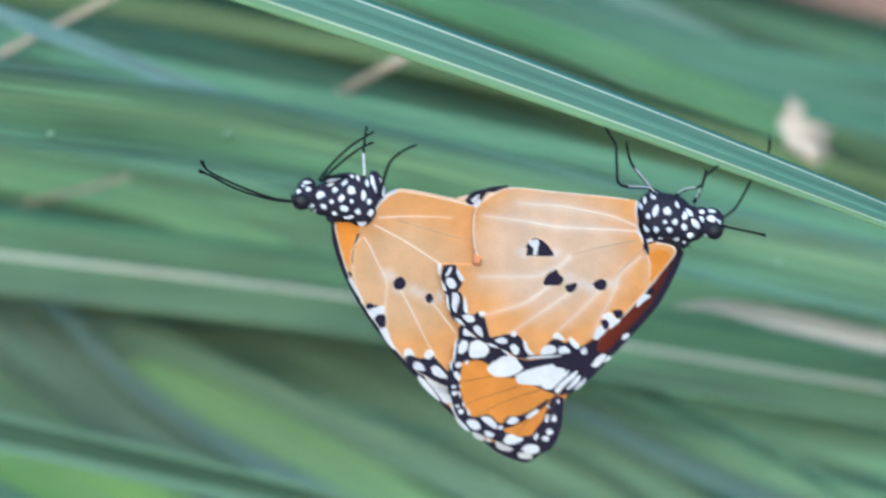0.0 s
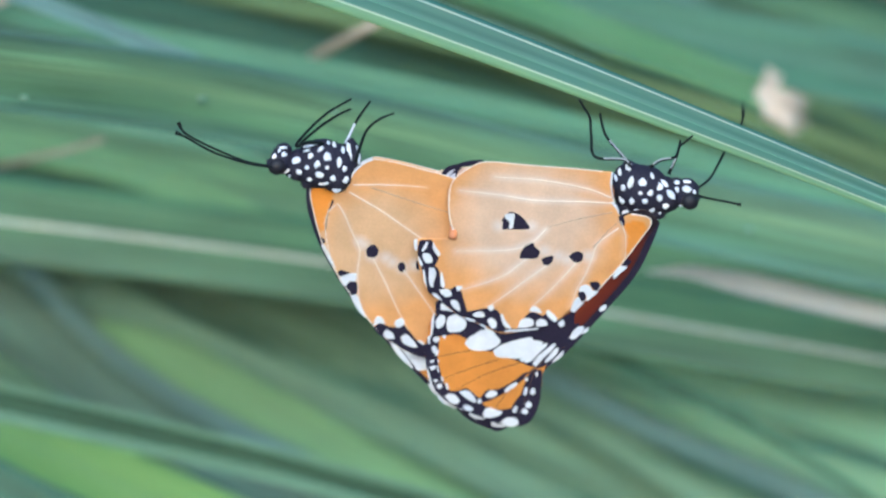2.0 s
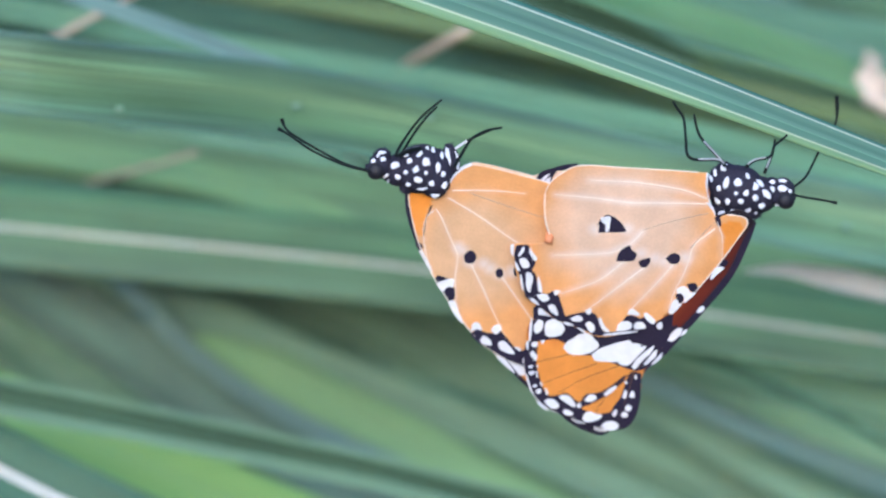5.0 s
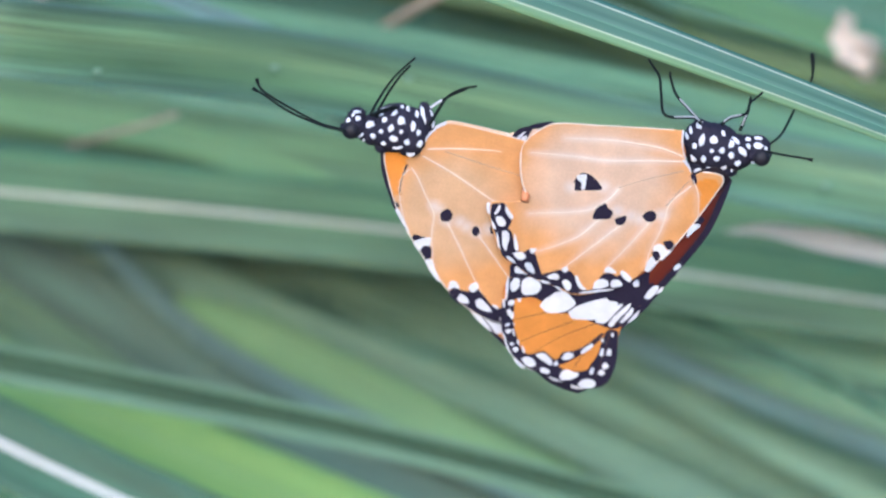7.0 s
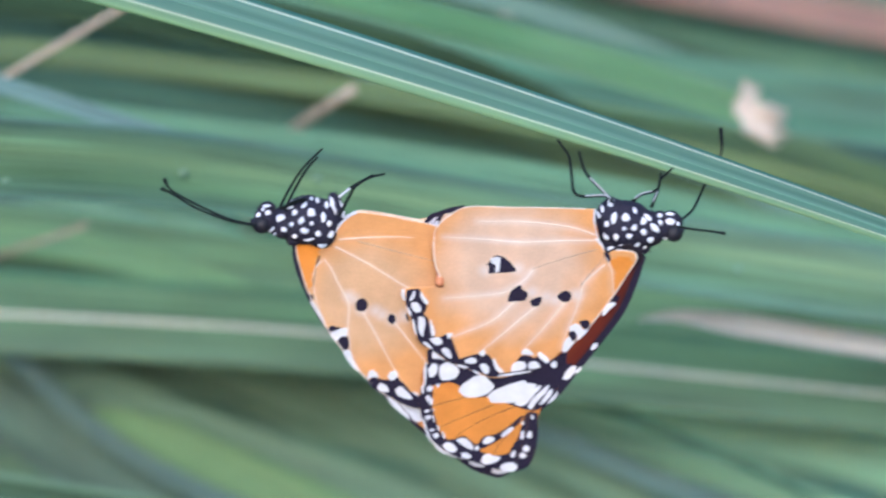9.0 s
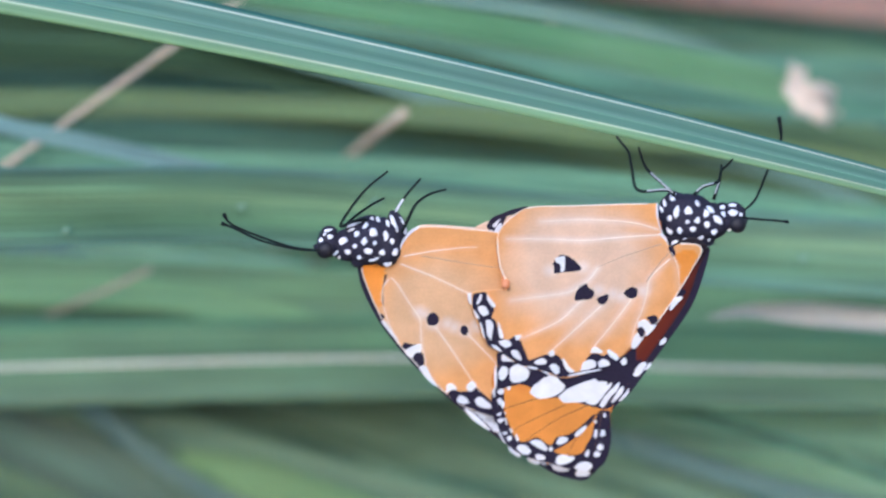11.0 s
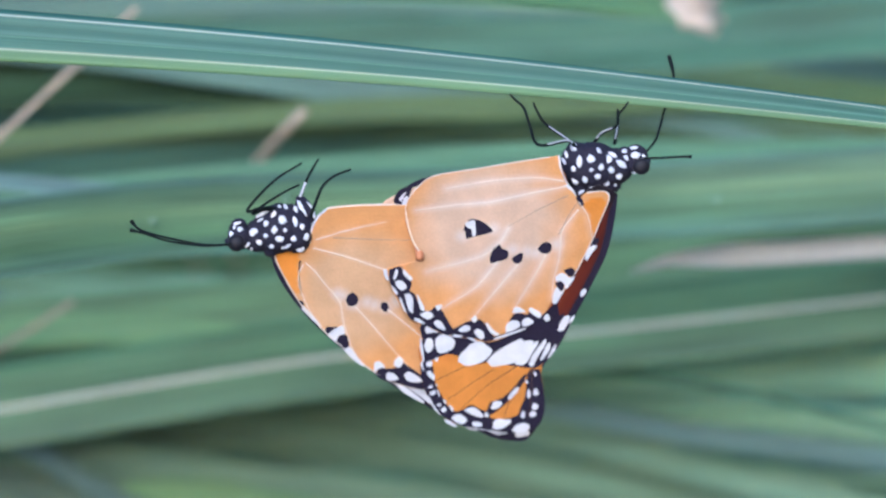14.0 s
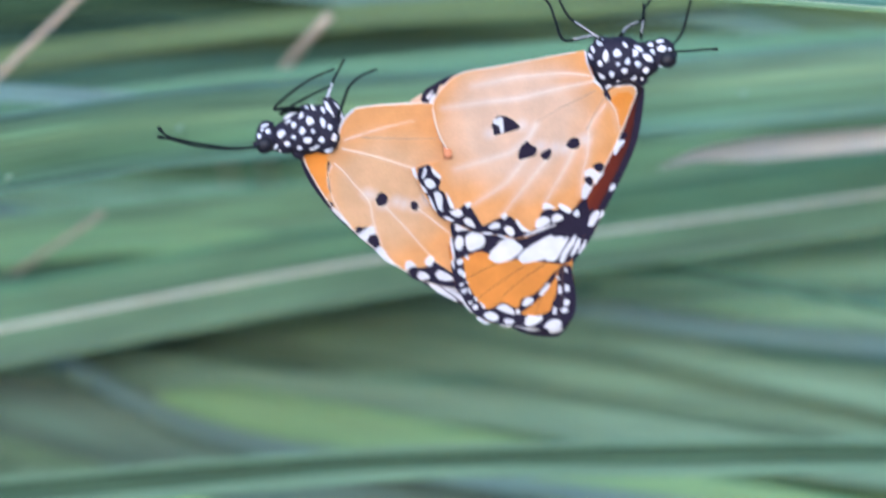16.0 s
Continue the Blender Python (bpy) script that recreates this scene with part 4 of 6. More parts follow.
for side, where in ((-1, "near"), (1, "far")):
    if side < 0:
        wings["rh", where] = build_wing("hindwing", male, RH_OUT, 0.55, side, 0.35, hind_r, [], [], [], [], [], RH_VEIN,
                                        "cream and orange hindwing with black spots and white-dotted margin", CREAM_VEIN, [(1, 22, 0.10), (22, 33, 0.15), (84, 112, 0.13), (119, 128, 0.17)], (), "rh", "", RH_DARK_VEIN)
    else:
        wings["rh", where] = build_wing("hindwing", male, TORN_OUT, 0.8, side, 0.35, torn_r, [], [], [],
                                        [(13.5, 11.5, 1.2, 0.8, -40)], [], RH_VEIN[:9], "ragged cream hindwing torn along its outer edge", CREAM_VEIN, (), (), "torn_under", "torn")
    wings["rf", where] = build_wing("forewing", male, RF_OUT, 0.7, side, 0.0, forewing_colour(30, 4, RF_OUT[:7]), [(0, 24, 1.0, 0)], [], [], [], [], RF_VEIN,
                                    "rust and orange forewing with black tip and white band", DARK_VEIN, (), (), "rf")
    wings["lh", where] = build_wing("hindwing", female, LH_OUT, 0.6, side, 0.35, hind_l, [(32, 58, 2.8, 7)], [], LH_WHITE, LH_CAP, LH_BLACK, LH_VEIN,
                                    "orange hindwing with three black spots and white-dotted margin", CREAM_VEIN, [(0, 9, 0.24), (9, 20, 0.11), (32, 64, 0.09), (64, 96, 0.13)], (), "lh", "", LH_DARK_VEIN)
    wings["lf", where] = build_wing("forewing", female, LF_OUT, 0.8, side, 0.0, forewing_colour(12, 6, LF_OUT[:7]), [(0, 28, 0.9, 3), (28, 66, 2.4, 10)], [LF_PATCH], LF_WHITE, [], [], LF_VEIN,
                                    "orange forewing with black tip and white band", DARK_VEIN, (), LF_PIECES, "lf")

furry_body("thorax", male, [(14.60, 5.20, -3.03, 4.6, 3.6, 3.9, 8), (12.77, 4.80, -2.31, 3.2, 3, 3.6, 0), (17.75, 5.00, -3.94, 3.4, 3, 3, 15), (12.61, 5.20, 0.05, 1.5, 1.6, 1.5, 0), (20.02, 5.00, -3.57, 2, 2, 2.3, 0), (16.87, 5.50, -6.83, 1.5, 1.4, 1.2, 0), (11.90, 5.60, -5.74, 1.7, 1.6, 1.7, 0)], [(14.57, 0.00, -1.98, 8, 9, 0), (12.68, 0.00, -1.98, 6, 11, 20), (11.51, 0.00, -2.79, 5, 6, 0), (11.24, 0.00, -4.68, 6, 8, -20), (12.86, 0.00, -4.86, 6, 7, 0), (14.93, 0.00, -4.95, 6, 6, 0), (14.21, 0.00, -3.69, 4, 4, 0), (15.83, 0.00, -3.69, 6, 7, 30), (17.27, 0.00, -2.70, 7, 8, 0), (17.27, 0.00, -4.50, 6, 7, 0), (16.19, 0.00, -0.99, 4, 7, -20), (18.17, 0.00, -2.25, 5, 10, -35), (19.07, 0.00, -3.96, 6, 11, -40)] + [(20.06, 0.00, -3.24, 6, 7, 0), (18.26, 0.00, -5.76, 7, 7, 0), (16.10, 0.00, -6.30, 7, 6, 0), (17.36, 0.00, -6.84, 3, 4, 0), (16.82, 0.00, -7.91, 4, 3, 0), (13.94, 0.00, -6.39, 10, 4, 10), (11.87, 0.00, -6.75, 8, 7, 0), (11.06, 0.00, -0.36, 4, 9, -10), (10.43, 0.00, -1.26, 4, 9, -20), (12.41, 0.00, 0.18, 5, 12, -15), (12.59, 0.00, 0.99, 6, 4, 20), (20.15, 0.00, -2.07, 6, 5, 0)], "black thorax covered in white dots", 3, -1)
furry_body("thorax", female, [(-13.41, 2.20, 0.92, 4.4, 3.5, 3.9, -5), (-10.87, 2.20, 0.38, 3, 3, 4, 0), (-17.02, 1.50, 0.65, 2, 2, 2.6, 0), (-8.43, 2.20, 2.73, 1.3, 1.6, 2.6, -15), (-10.88, 2.50, -2.24, 1.6, 1.6, 1.3, 0), (-14.49, 2.00, 3.64, 2.8, 2.2, 1, -20), (-15.40, 2.20, -1.70, 1.3, 1.2, 1.5, 0)], [(-17.35, -4.00, 1.32, 10, 7, -25), (-16.90, -4.00, -0.48, 6, 5, 30), (-15.10, -4.00, 2.13, 6, 6, 0), (-15.64, -4.00, 0.24, 5, 5, 0), (-15.10, -4.00, -1.56, 6, 5, 0), (-14.02, -4.00, 0.78, 6, 7, 40), (-13.57, -4.00, -0.84, 9, 6, 20), (-12.40, -4.00, 2.04, 8, 9, 0), (-12.40, -4.00, 0.33, 4, 4, 0), (-12.85, -4.00, -2.19, 10, 4, -10), (-11.41, -4.00, -1.29, 6, 6, 0), (-10.51, -4.00, 1.23, 5, 10, 0), (-9.61, -4.00, 0.24, 5, 6, 0)] + [(-9.43, -4.00, -1.47, 7, 8, -30), (-10.78, -4.00, -3.18, 9, 6, 0), (-15.82, -4.00, -3.09, 4, 5, 0), (-14.92, -4.00, 3.93, 22, 4, -15), (-15.73, -4.00, 2.94, 9, 3, -10), (-13.57, -4.00, 3.21, 4, 9, 40), (-12.40, -4.00, 4.28, 4, 5, 0), (-11.41, -4.00, 3.93, 4, 8, 0), (-9.97, -4.00, 3.12, 4, 9, 0), (-8.98, -4.00, 3.03, 5, 20, -12), (-7.37, -4.00, 1.95, 4, 12, 0), (-7.64, -4.00, 3.39, 3, 8, -20)], "black thorax covered in white dots and stripes", 4, 1)
head_parts(male, ([(21.95, 3.80, -4.48)])[0], 1, [(21.79, 4.20, -3.49, 1.9, 1.7, 2.1, 0), (21.24, 4.20, -4.66, 1.6, 1.6, 1.2, 0), (22.69, 4.20, -3.22, 1, 1.1, 1.3, 0)], [(21.77, 0.00, -1.98, 8, 4, 10), (21.68, 0.00, -3.15, 10, 6, 15), (22.85, 0.00, -3.69, 4, 5, 0), (21.14, 0.00, -5.76, 10, 3, -5), (19.79, 0.00, -6.48, 4, 3, 0)], 5)
head_parts(female, ([(-20.24, 0.00, 0.90)])[0], -1, [(-19.79, 0.40, 1.27, 1.8, 1.6, 2.2, 0), (-19.43, 0.40, 3.08, 1.3, 1.2, 1, 0), (-20.25, 0.40, 0.73, 1.6, 1.7, 1.6, 0), (-18.45, 1.00, 0.73, 1.2, 1.4, 2, 0)], [(-19.51, -4.00, 3.30, 8, 3, 0), (-20.14, -4.00, 2.76, 3, 5, 20), (-19.33, -4.00, 2.22, 6, 5, 0), (-20.86, -4.00, 1.86, 5, 6, 15), (-18.79, -4.00, -0.39, 9, 4, -35), (-18.34, -4.00, -1.11, 3, 4, 0)], 6)
abdomen_part(male, [(12.78, 4.91, -2.94, 17.6), (7.35, 4.91, -2.94, 16), (-1.70, 4.39, -2.04, 13.6), (-8.94, 4.24, -1.77, 12), (-13.44, 5.43, -3.84, 10.4), (-15.25, 6.77, -7.91, 8.8), (-15.97, 6.22, -10.45, 7.2)])
abdomen_part(female, [(-8.00, 4.45, -2.14, 10.4), (-5.46, 4.86, -2.87, 12), (-0.01, 5.54, -4.05, 12.8), (4.08, 6.84, -6.32, 11.2), (6.54, 8.13, -8.59, 9.6), (7.46, 9.12, -10.33, 8)])
male_legs, male_feelers = legs_and_antennae(male, [[(12.59, 0.00, 0.63), (11.51, 0.00, 1.71), (7.02, 0.00, 2.25), (6.51, 1.00, 5.59), (6.36, 2.00, 8.49), (5.49, 3.00, 10.13), (4.76, 3.00, 11.40)], [(12.67, 2.00, 0.92), (10.90, 3.00, 3.09), (8.95, 4.00, 5.64), (8.23, 4.00, 8.17), (8.13, 4.00, 9.25)], [(15.70, -1.00, 0.35), (17.23, -1.00, 1.43), (19.79, 0.00, 1.98), (20.55, 1.00, 3.61), (21.50, 2.00, 4.34), (22.76, 2.00, 5.34)], [(18.84, 3.00, -0.70), (19.92, 3.00, 1.56), (20.47, 3.00, 3.09), (20.83, 3.00, 4.72)]], [[(22.62, -1.00, -4.14), (25.13, -1.00, -4.77), (27.83, -1.00, -5.31), (30.07, -1.00, -5.85)], [(23.22, 4.00, -3.22), (25.55, 7.00, -1.57), (27.15, 10.00, 0.73), (28.72, 12.00, 3.39), (30.17, 14.00, 4.82), (31.45, 14.00, 7.87), (31.62, 14.00, 11.54)]])
female_legs, female_feelers = legs_and_antennae(female, [[(-13.35, -1.00, 4.32), (-15.50, -2.00, 4.13), (-17.48, -2.00, 3.68), (-15.32, -2.00, 6.47), (-12.43, -2.00, 9.18), (-8.83, -2.00, 11.43)], [(-13.10, 0.00, 4.16), (-15.36, 0.00, 4.34), (-16.80, 0.00, 3.98), (-14.27, 0.00, 6.41), (-11.20, 0.00, 8.67), (-8.85, 0.00, 9.85)], [(-10.42, 2.00, 2.73), (-10.42, 2.00, 5.45), (-10.51, 2.00, 8.60), (-10.05, 2.00, 12.40)], [(-7.94, -1.00, 1.35), (-7.04, -1.00, 4.50), (-6.22, -1.00, 6.58), (-4.33, -1.00, 8.29), (-1.98, -1.00, 9.38)]], [[(-21.10, -5.00, 0.14), (-25.14, -5.00, 0.59), (-30.53, -5.00, 2.21), (-34.58, -5.00, 4.27), (-36.64, -5.00, 5.17)], [(-21.20, -1.00, 0.26), (-25.27, -1.00, 0.89), (-29.78, -1.00, 2.52), (-33.84, -1.00, 4.32), (-35.55, -1.00, 5.41), (-36.37, -1.00, 6.85)]])


# ---- grass ----
def blade_mesh(line, width, fold, tip=0.3, twist=0.0, sides=9):
    """A long leaf along line: a shallow V with a raised rib, thin but solid, narrowing to both ends."""
    bm = bmesh.new()
    uv = bm.loops.layers.uv.new("UVMap")
    total = [0.0]
    for a, b in zip(line, line[1:]):
        total.append(total[-1] + (b - a).length)
    rows = []
    for i, p in enumerate(line):
        t = total[i] / total[-1]
        way = (line[min(i + 1, len(line) - 1)] - line[max(i - 1, 0)]).normalized()
        face = Vector((0, -1, 0.25 + twist))
        side = face.cross(way).normalized()
        out = way.cross(side).normalized()
        w = width * min(1, 0.45 + 2.2 * t) * (min(1.0, (total[-1] - total[i]) / tip + 0.02) ** 0.8 if tip else 1.0)
        ring = []
        for k in range(sides):
            s = k / (sides - 1) * 2 - 1
            lift = fold * abs(s) * width * 0.5 + 0.03 * width * math.exp(-(s * 9) ** 2)
            q = p + side * (s * w / 2) + out * lift
            ring.append((bm.verts.new(q), bm.verts.new(q - out * max(0.0002, 0.03 * w)), (s + 1) / 2))
        rows.append((ring, total[i]))
    for (r, a), (q, b) in zip(rows, rows[1:]):
        for k in range(sides - 1):
            for layer in (0, 1):
                f = bm.faces.new((r[k][layer], r[k + 1][layer], q[k + 1][layer], q[k][layer]))
                for loop, co in zip(f.loops, ((r[k][2], a), (r[k + 1][2], a), (q[k + 1][2], b), (q[k][2], b))):
                    loop[uv].uv = (co[0], co[1] * 10)
        for k in (0, sides - 1):
            bm.faces.new((r[k][0], q[k][0], q[k][1], r[k][1]))
    bmesh.ops.recalc_face_normals(bm, faces=bm.faces)
    return bm


def rooted(points, rng, tip=True, reach=1.0):
    """The leaf's whole way: up from its root, over, down through the middle and out to its tip."""
    p = [Vector(q) for q in points]
    a, lean = p[0], (p[0] - p[1]).normalized()
    over = a + lean * 0.25
    hand = 1 if p[1].x > a.x else -1
    start = [Vector((a.x - hand * 0.62, a.y + 0.05, 0.0)), Vector((a.x - hand * 0.56, a.y + 0.05, 0.5 * a.z)), Vector((a.x - hand * 0.43, a.y + 0.03, over.z - 0.07)), over, a + lean * 0.1]
    out = start + p
    if tip:
        way = (p[-1] - p[-2]).normalized()
        out += [p[-1] + way * 0.14 * reach - Vector((0, 0, 0.003 * reach)), p[-1] + way * 0.30 * reach - Vector((0, 0, 0.04 * reach))]
    return smooth_line(out, 7)


BLADES = []


def leaf(kind, width, reach, *points):
    BLADES.append((kind, points, width, reach))


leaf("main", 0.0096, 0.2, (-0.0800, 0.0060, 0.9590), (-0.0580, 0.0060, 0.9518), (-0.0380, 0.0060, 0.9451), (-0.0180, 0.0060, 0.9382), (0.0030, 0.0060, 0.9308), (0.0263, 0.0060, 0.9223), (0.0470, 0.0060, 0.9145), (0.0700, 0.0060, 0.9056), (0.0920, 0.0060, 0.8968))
leaf("dots", 0.0145, 1, (-0.1002, 0.0700, 0.9282), (-0.0764, 0.0750, 0.9249), (-0.0384, 0.1000, 0.9203), (0.0016, 0.1200, 0.9118), (0.0430, 0.1350, 0.9022), (0.0815, 0.1400, 0.8939), (0.1108, 0.1400, 0.8876))
leaf("rib", 0.0163, 1, (-0.1126, 0.1900, 0.9017), (-0.0854, 0.1900, 0.8988), (-0.0157, 0.1900, 0.8903), (0.0380, 0.2000, 0.8807), (0.0862, 0.2000, 0.8726), (0.1172, 0.2000, 0.8671))
leaf("bright", 0.0166, 1, (-0.1147, 0.2100, 0.9168), (-0.0870, 0.2100, 0.9134), (-0.0426, 0.2100, 0.9045), (0.0018, 0.2100, 0.8968), (0.0466, 0.2200, 0.8889), (0.1137, 0.2200, 0.8777))
leaf("blue", 0.0031, 0.12, (-0.1116, 0.1300, 0.9567), (-0.0807, 0.1300, 0.9428), (-0.0601, 0.1300, 0.9351), (-0.0364, 0.1300, 0.9258), (-0.0150, 0.1400, 0.9186))
leaf("front", 0.0045, 1, (-0.0221, -0.1200, 0.9414), (0.0012, -0.1300, 0.9332), (0.0202, -0.1400, 0.9263), (0.0354, -0.1400, 0.9208), (0.0486, -0.1400, 0.9155))
leaf("shade", 0.0205, 1, (-0.1373, 0.4643, 0.8817), (-0.1032, 0.4643, 0.8690), (-0.0759, 0.4643, 0.8591), (-0.0486, 0.4643, 0.8510), (-0.0186, 0.4643, 0.8400), (0.0195, 0.4643, 0.8257))
leaf("blue", 0.0081, 0.6, (-0.1227, 0.3191, 0.9006), (-0.0922, 0.3191, 0.8860), (-0.0739, 0.3191, 0.8763), (-0.0557, 0.3191, 0.8647), (-0.0374, 0.3191, 0.8547), (-0.0130, 0.3191, 0.8422), (0.0113, 0.3191, 0.8300))
leaf("spring", 0.0131, 0.075, (0.0467, 0.2900, 0.8173), (0.0052, 0.2900, 0.8378), (-0.0186, 0.2900, 0.8510), (-0.0365, 0.2900, 0.8610), (-0.0496, 0.2900, 0.8678), (-0.0531, 0.2900, 0.8700))
leaf("shade", 0.0329, 0.6, (-0.1339, 0.3675, 0.8931), (-0.0958, 0.3675, 0.8779), (-0.0452, 0.3675, 0.8564), (0.0055, 0.3675, 0.8360), (0.0562, 0.3675, 0.8170))
leaf("shade", 0.0188, 0.5, (-0.0509, 0.3530, 0.8781), (-0.0134, 0.3530, 0.8619), (0.0242, 0.3530, 0.8468), (0.0681, 0.3530, 0.8305))
leaf("shade", 0.0103, 0.6, (-0.1094, 0.3772, 0.8981), (-0.0736, 0.3772, 0.8834), (-0.0455, 0.3772, 0.8698), (-0.0264, 0.3772, 0.8588), (-0.0072, 0.3772, 0.8483), (0.0182, 0.3772, 0.8356))
leaf("teal", 0.0129, 0.6, (-0.1060, 0.2706, 0.8954), (-0.0652, 0.2706, 0.8852), (-0.0359, 0.2706, 0.8758), (-0.0066, 0.2706, 0.8643), (0.0285, 0.2706, 0.8474), (0.0519, 0.2706, 0.8363))
leaf("sage", 0.0053, 0.3, (-0.0641, 0.2513, 0.8896), (-0.0526, 0.2513, 0.8868), (-0.0296, 0.2513, 0.8796), (-0.0008, 0.2513, 0.8693), (0.0165, 0.2513, 0.8615))
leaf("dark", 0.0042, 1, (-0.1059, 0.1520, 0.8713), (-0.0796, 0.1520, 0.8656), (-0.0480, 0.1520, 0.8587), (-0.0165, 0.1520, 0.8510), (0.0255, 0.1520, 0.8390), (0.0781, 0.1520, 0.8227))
leaf("sage", 0.0012, 1, (-0.1057, 0.1500, 0.8739), (-0.0794, 0.1500, 0.8682), (-0.0480, 0.1500, 0.8612), (-0.0165, 0.1500, 0.8534), (0.0255, 0.1500, 0.8414), (0.0780, 0.1500, 0.8252))
leaf("sage", 0.0021, 1, (-0.1055, 0.1480, 0.8681), (-0.0793, 0.1480, 0.8627), (-0.0479, 0.1480, 0.8559), (-0.0164, 0.1480, 0.8486), (0.0255, 0.1480, 0.8360), (0.0778, 0.1480, 0.8197))
leaf("lime", 0.0140, 0.4, (-0.1256, 0.3481, 0.8620), (-0.0944, 0.3481, 0.8495), (-0.0757, 0.3481, 0.8433), (-0.0569, 0.3481, 0.8364), (-0.0196, 0.3481, 0.8220))
leaf("mist", 0.0206, 1, (0.0173, 0.3094, 0.8631), (0.0535, 0.3094, 0.8523), (0.0981, 0.3094, 0.8390), (0.1382, 0.3094, 0.8269))
leaf("teal", 0.0055, 0.8, (-0.0064, 0.2377, 0.8784), (0.0231, 0.2377, 0.8648), (0.0447, 0.2377, 0.8561), (0.0674, 0.2377, 0.8464), (0.1016, 0.2377, 0.8323))
leaf("sage", 0.0018, 0.8, (-0.0064, 0.2338, 0.8751), (0.0231, 0.2338, 0.8613), (0.0446, 0.2338, 0.8525), (0.0672, 0.2338, 0.8429), (0.1012, 0.2338, 0.8290))
leaf("sage", 0.0045, 0.6, (0.0331, 0.2300, 0.8627), (0.0557, 0.2300, 0.8538), (0.0726, 0.2300, 0.8473), (0.0907, 0.2300, 0.8413), (0.1178, 0.2300, 0.8328))
leaf("spring", 0.0103, 0.8, (-0.0189, 0.3094, 0.8692), (0.0233, 0.3094, 0.8517), (0.0475, 0.3094, 0.8424), (0.0717, 0.3094, 0.8329), (0.1019, 0.3094, 0.8208))
leaf("mist", 0.0147, 0.8, (-0.0315, 0.3287, 0.8687), (0.0053, 0.3287, 0.8503), (0.0237, 0.3287, 0.8417), (0.0544, 0.3287, 0.8282))
leaf("mist", 0.0174, 0.8, (-0.0071, 0.3481, 0.8483), (0.0303, 0.3481, 0.8333), (0.0678, 0.3481, 0.8196), (0.1302, 0.3481, 0.7996))
leaf("mist", 0.0193, 0.8, (-0.0588, 0.3868, 0.8466), (-0.0073, 0.3868, 0.8299), (0.0442, 0.3868, 0.8145), (0.1213, 0.3868, 0.7927))
leaf("mist", 0.0261, 0.8, (-0.1379, 0.4062, 0.8432), (-0.0597, 0.4062, 0.8276), (0.0187, 0.4062, 0.8080), (0.1231, 0.4062, 0.7832))
leaf("mist", 0.0318, 1, (-0.0340, 0.4256, 0.8768), (0.0190, 0.4256, 0.8610), (0.0719, 0.4256, 0.8464), (0.1382, 0.4256, 0.8291))
leaf("green", 0.0322, 1, (-0.1354, 0.4449, 0.8765), (-0.0614, 0.4449, 0.8591), (0.0192, 0.4449, 0.8362), (0.1402, 0.4449, 0.8053))
leaf("sage", 0.0293, 1, (-0.0743, 0.4353, 0.8100), (0.0057, 0.4353, 0.7913), (0.0992, 0.4353, 0.7712))
leaf("mist", 0.0327, 1, (-0.1441, 0.4643, 0.8161), (-0.0623, 0.4643, 0.7998), (0.0195, 0.4643, 0.7807), (0.1286, 0.4643, 0.7576))
leaf("whiterib", 0.0159, 1, (-0.1148, 0.1600, 0.8645), (-0.0926, 0.1600, 0.8523), (-0.0714, 0.1600, 0.8417), (-0.0492, 0.1600, 0.8312))
leaf("pale", 0.0044, 0.05, (0.1119, 0.1500, 0.8762), (0.0823, 0.1500, 0.8825), (0.0646, 0.1500, 0.8865), (0.0573, 0.1500, 0.8881))
leaf("olive", 0.0165, 1, (-0.0099, 0.2800, 0.9473), (0.0373, 0.2800, 0.9367), (0.0726, 0.2800, 0.9278), (0.0925, 0.2800, 0.9225), (0.1257, 0.2800, 0.9131))
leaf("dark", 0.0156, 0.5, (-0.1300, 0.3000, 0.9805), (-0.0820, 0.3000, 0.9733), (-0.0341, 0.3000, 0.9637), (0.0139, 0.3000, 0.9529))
leaf("deep", 0.0134, 1, (-0.0318, 0.2200, 0.9561), (0.0130, 0.2200, 0.9460), (0.0466, 0.2200, 0.9370), (0.0878, 0.2200, 0.9281), (0.1193, 0.2200, 0.9214))
leaf("red", 0.0098, 1, (0.0294, 0.4600, 0.9803), (0.0652, 0.4600, 0.9705), (0.0905, 0.4600, 0.9640), (0.1066, 0.4600, 0.9599), (0.1449, 0.4600, 0.9504))
leaf("green", 0.0165, 1, (0.0298, 0.4800, 0.9636), (0.0712, 0.4800, 0.9525), (0.1081, 0.4800, 0.9429), (0.1470, 0.4800, 0.9325))
leaf("deep", 0.0168, 1, (0.0302, 0.5000, 0.9883), (0.0722, 0.5000, 0.9771), (0.1097, 0.5000, 0.9659), (0.1491, 0.5000, 0.9547))
leaf("dusk", 0.0050, 1, (-0.0097, 0.2500, 0.9645), (0.0248, 0.2500, 0.9553), (0.0593, 0.2500, 0.9403), (0.0901, 0.2500, 0.9242), (0.1168, 0.2500, 0.9128))
# upper left: dark and gloom leaves bring the thicket's shade by colour
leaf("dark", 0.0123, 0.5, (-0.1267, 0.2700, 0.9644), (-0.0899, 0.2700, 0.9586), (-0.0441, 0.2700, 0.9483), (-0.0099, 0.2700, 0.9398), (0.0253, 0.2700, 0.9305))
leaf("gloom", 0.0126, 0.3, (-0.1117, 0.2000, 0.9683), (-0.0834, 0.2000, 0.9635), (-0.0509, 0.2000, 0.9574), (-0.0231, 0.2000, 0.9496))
leaf("khaki", 0.0050, 0.4, (-0.1018, 0.1900, 0.9528), (-0.0683, 0.1900, 0.9479), (-0.0360, 0.1900, 0.9425), (-0.0002, 0.1900, 0.9353), (0.0333, 0.1900, 0.9267))
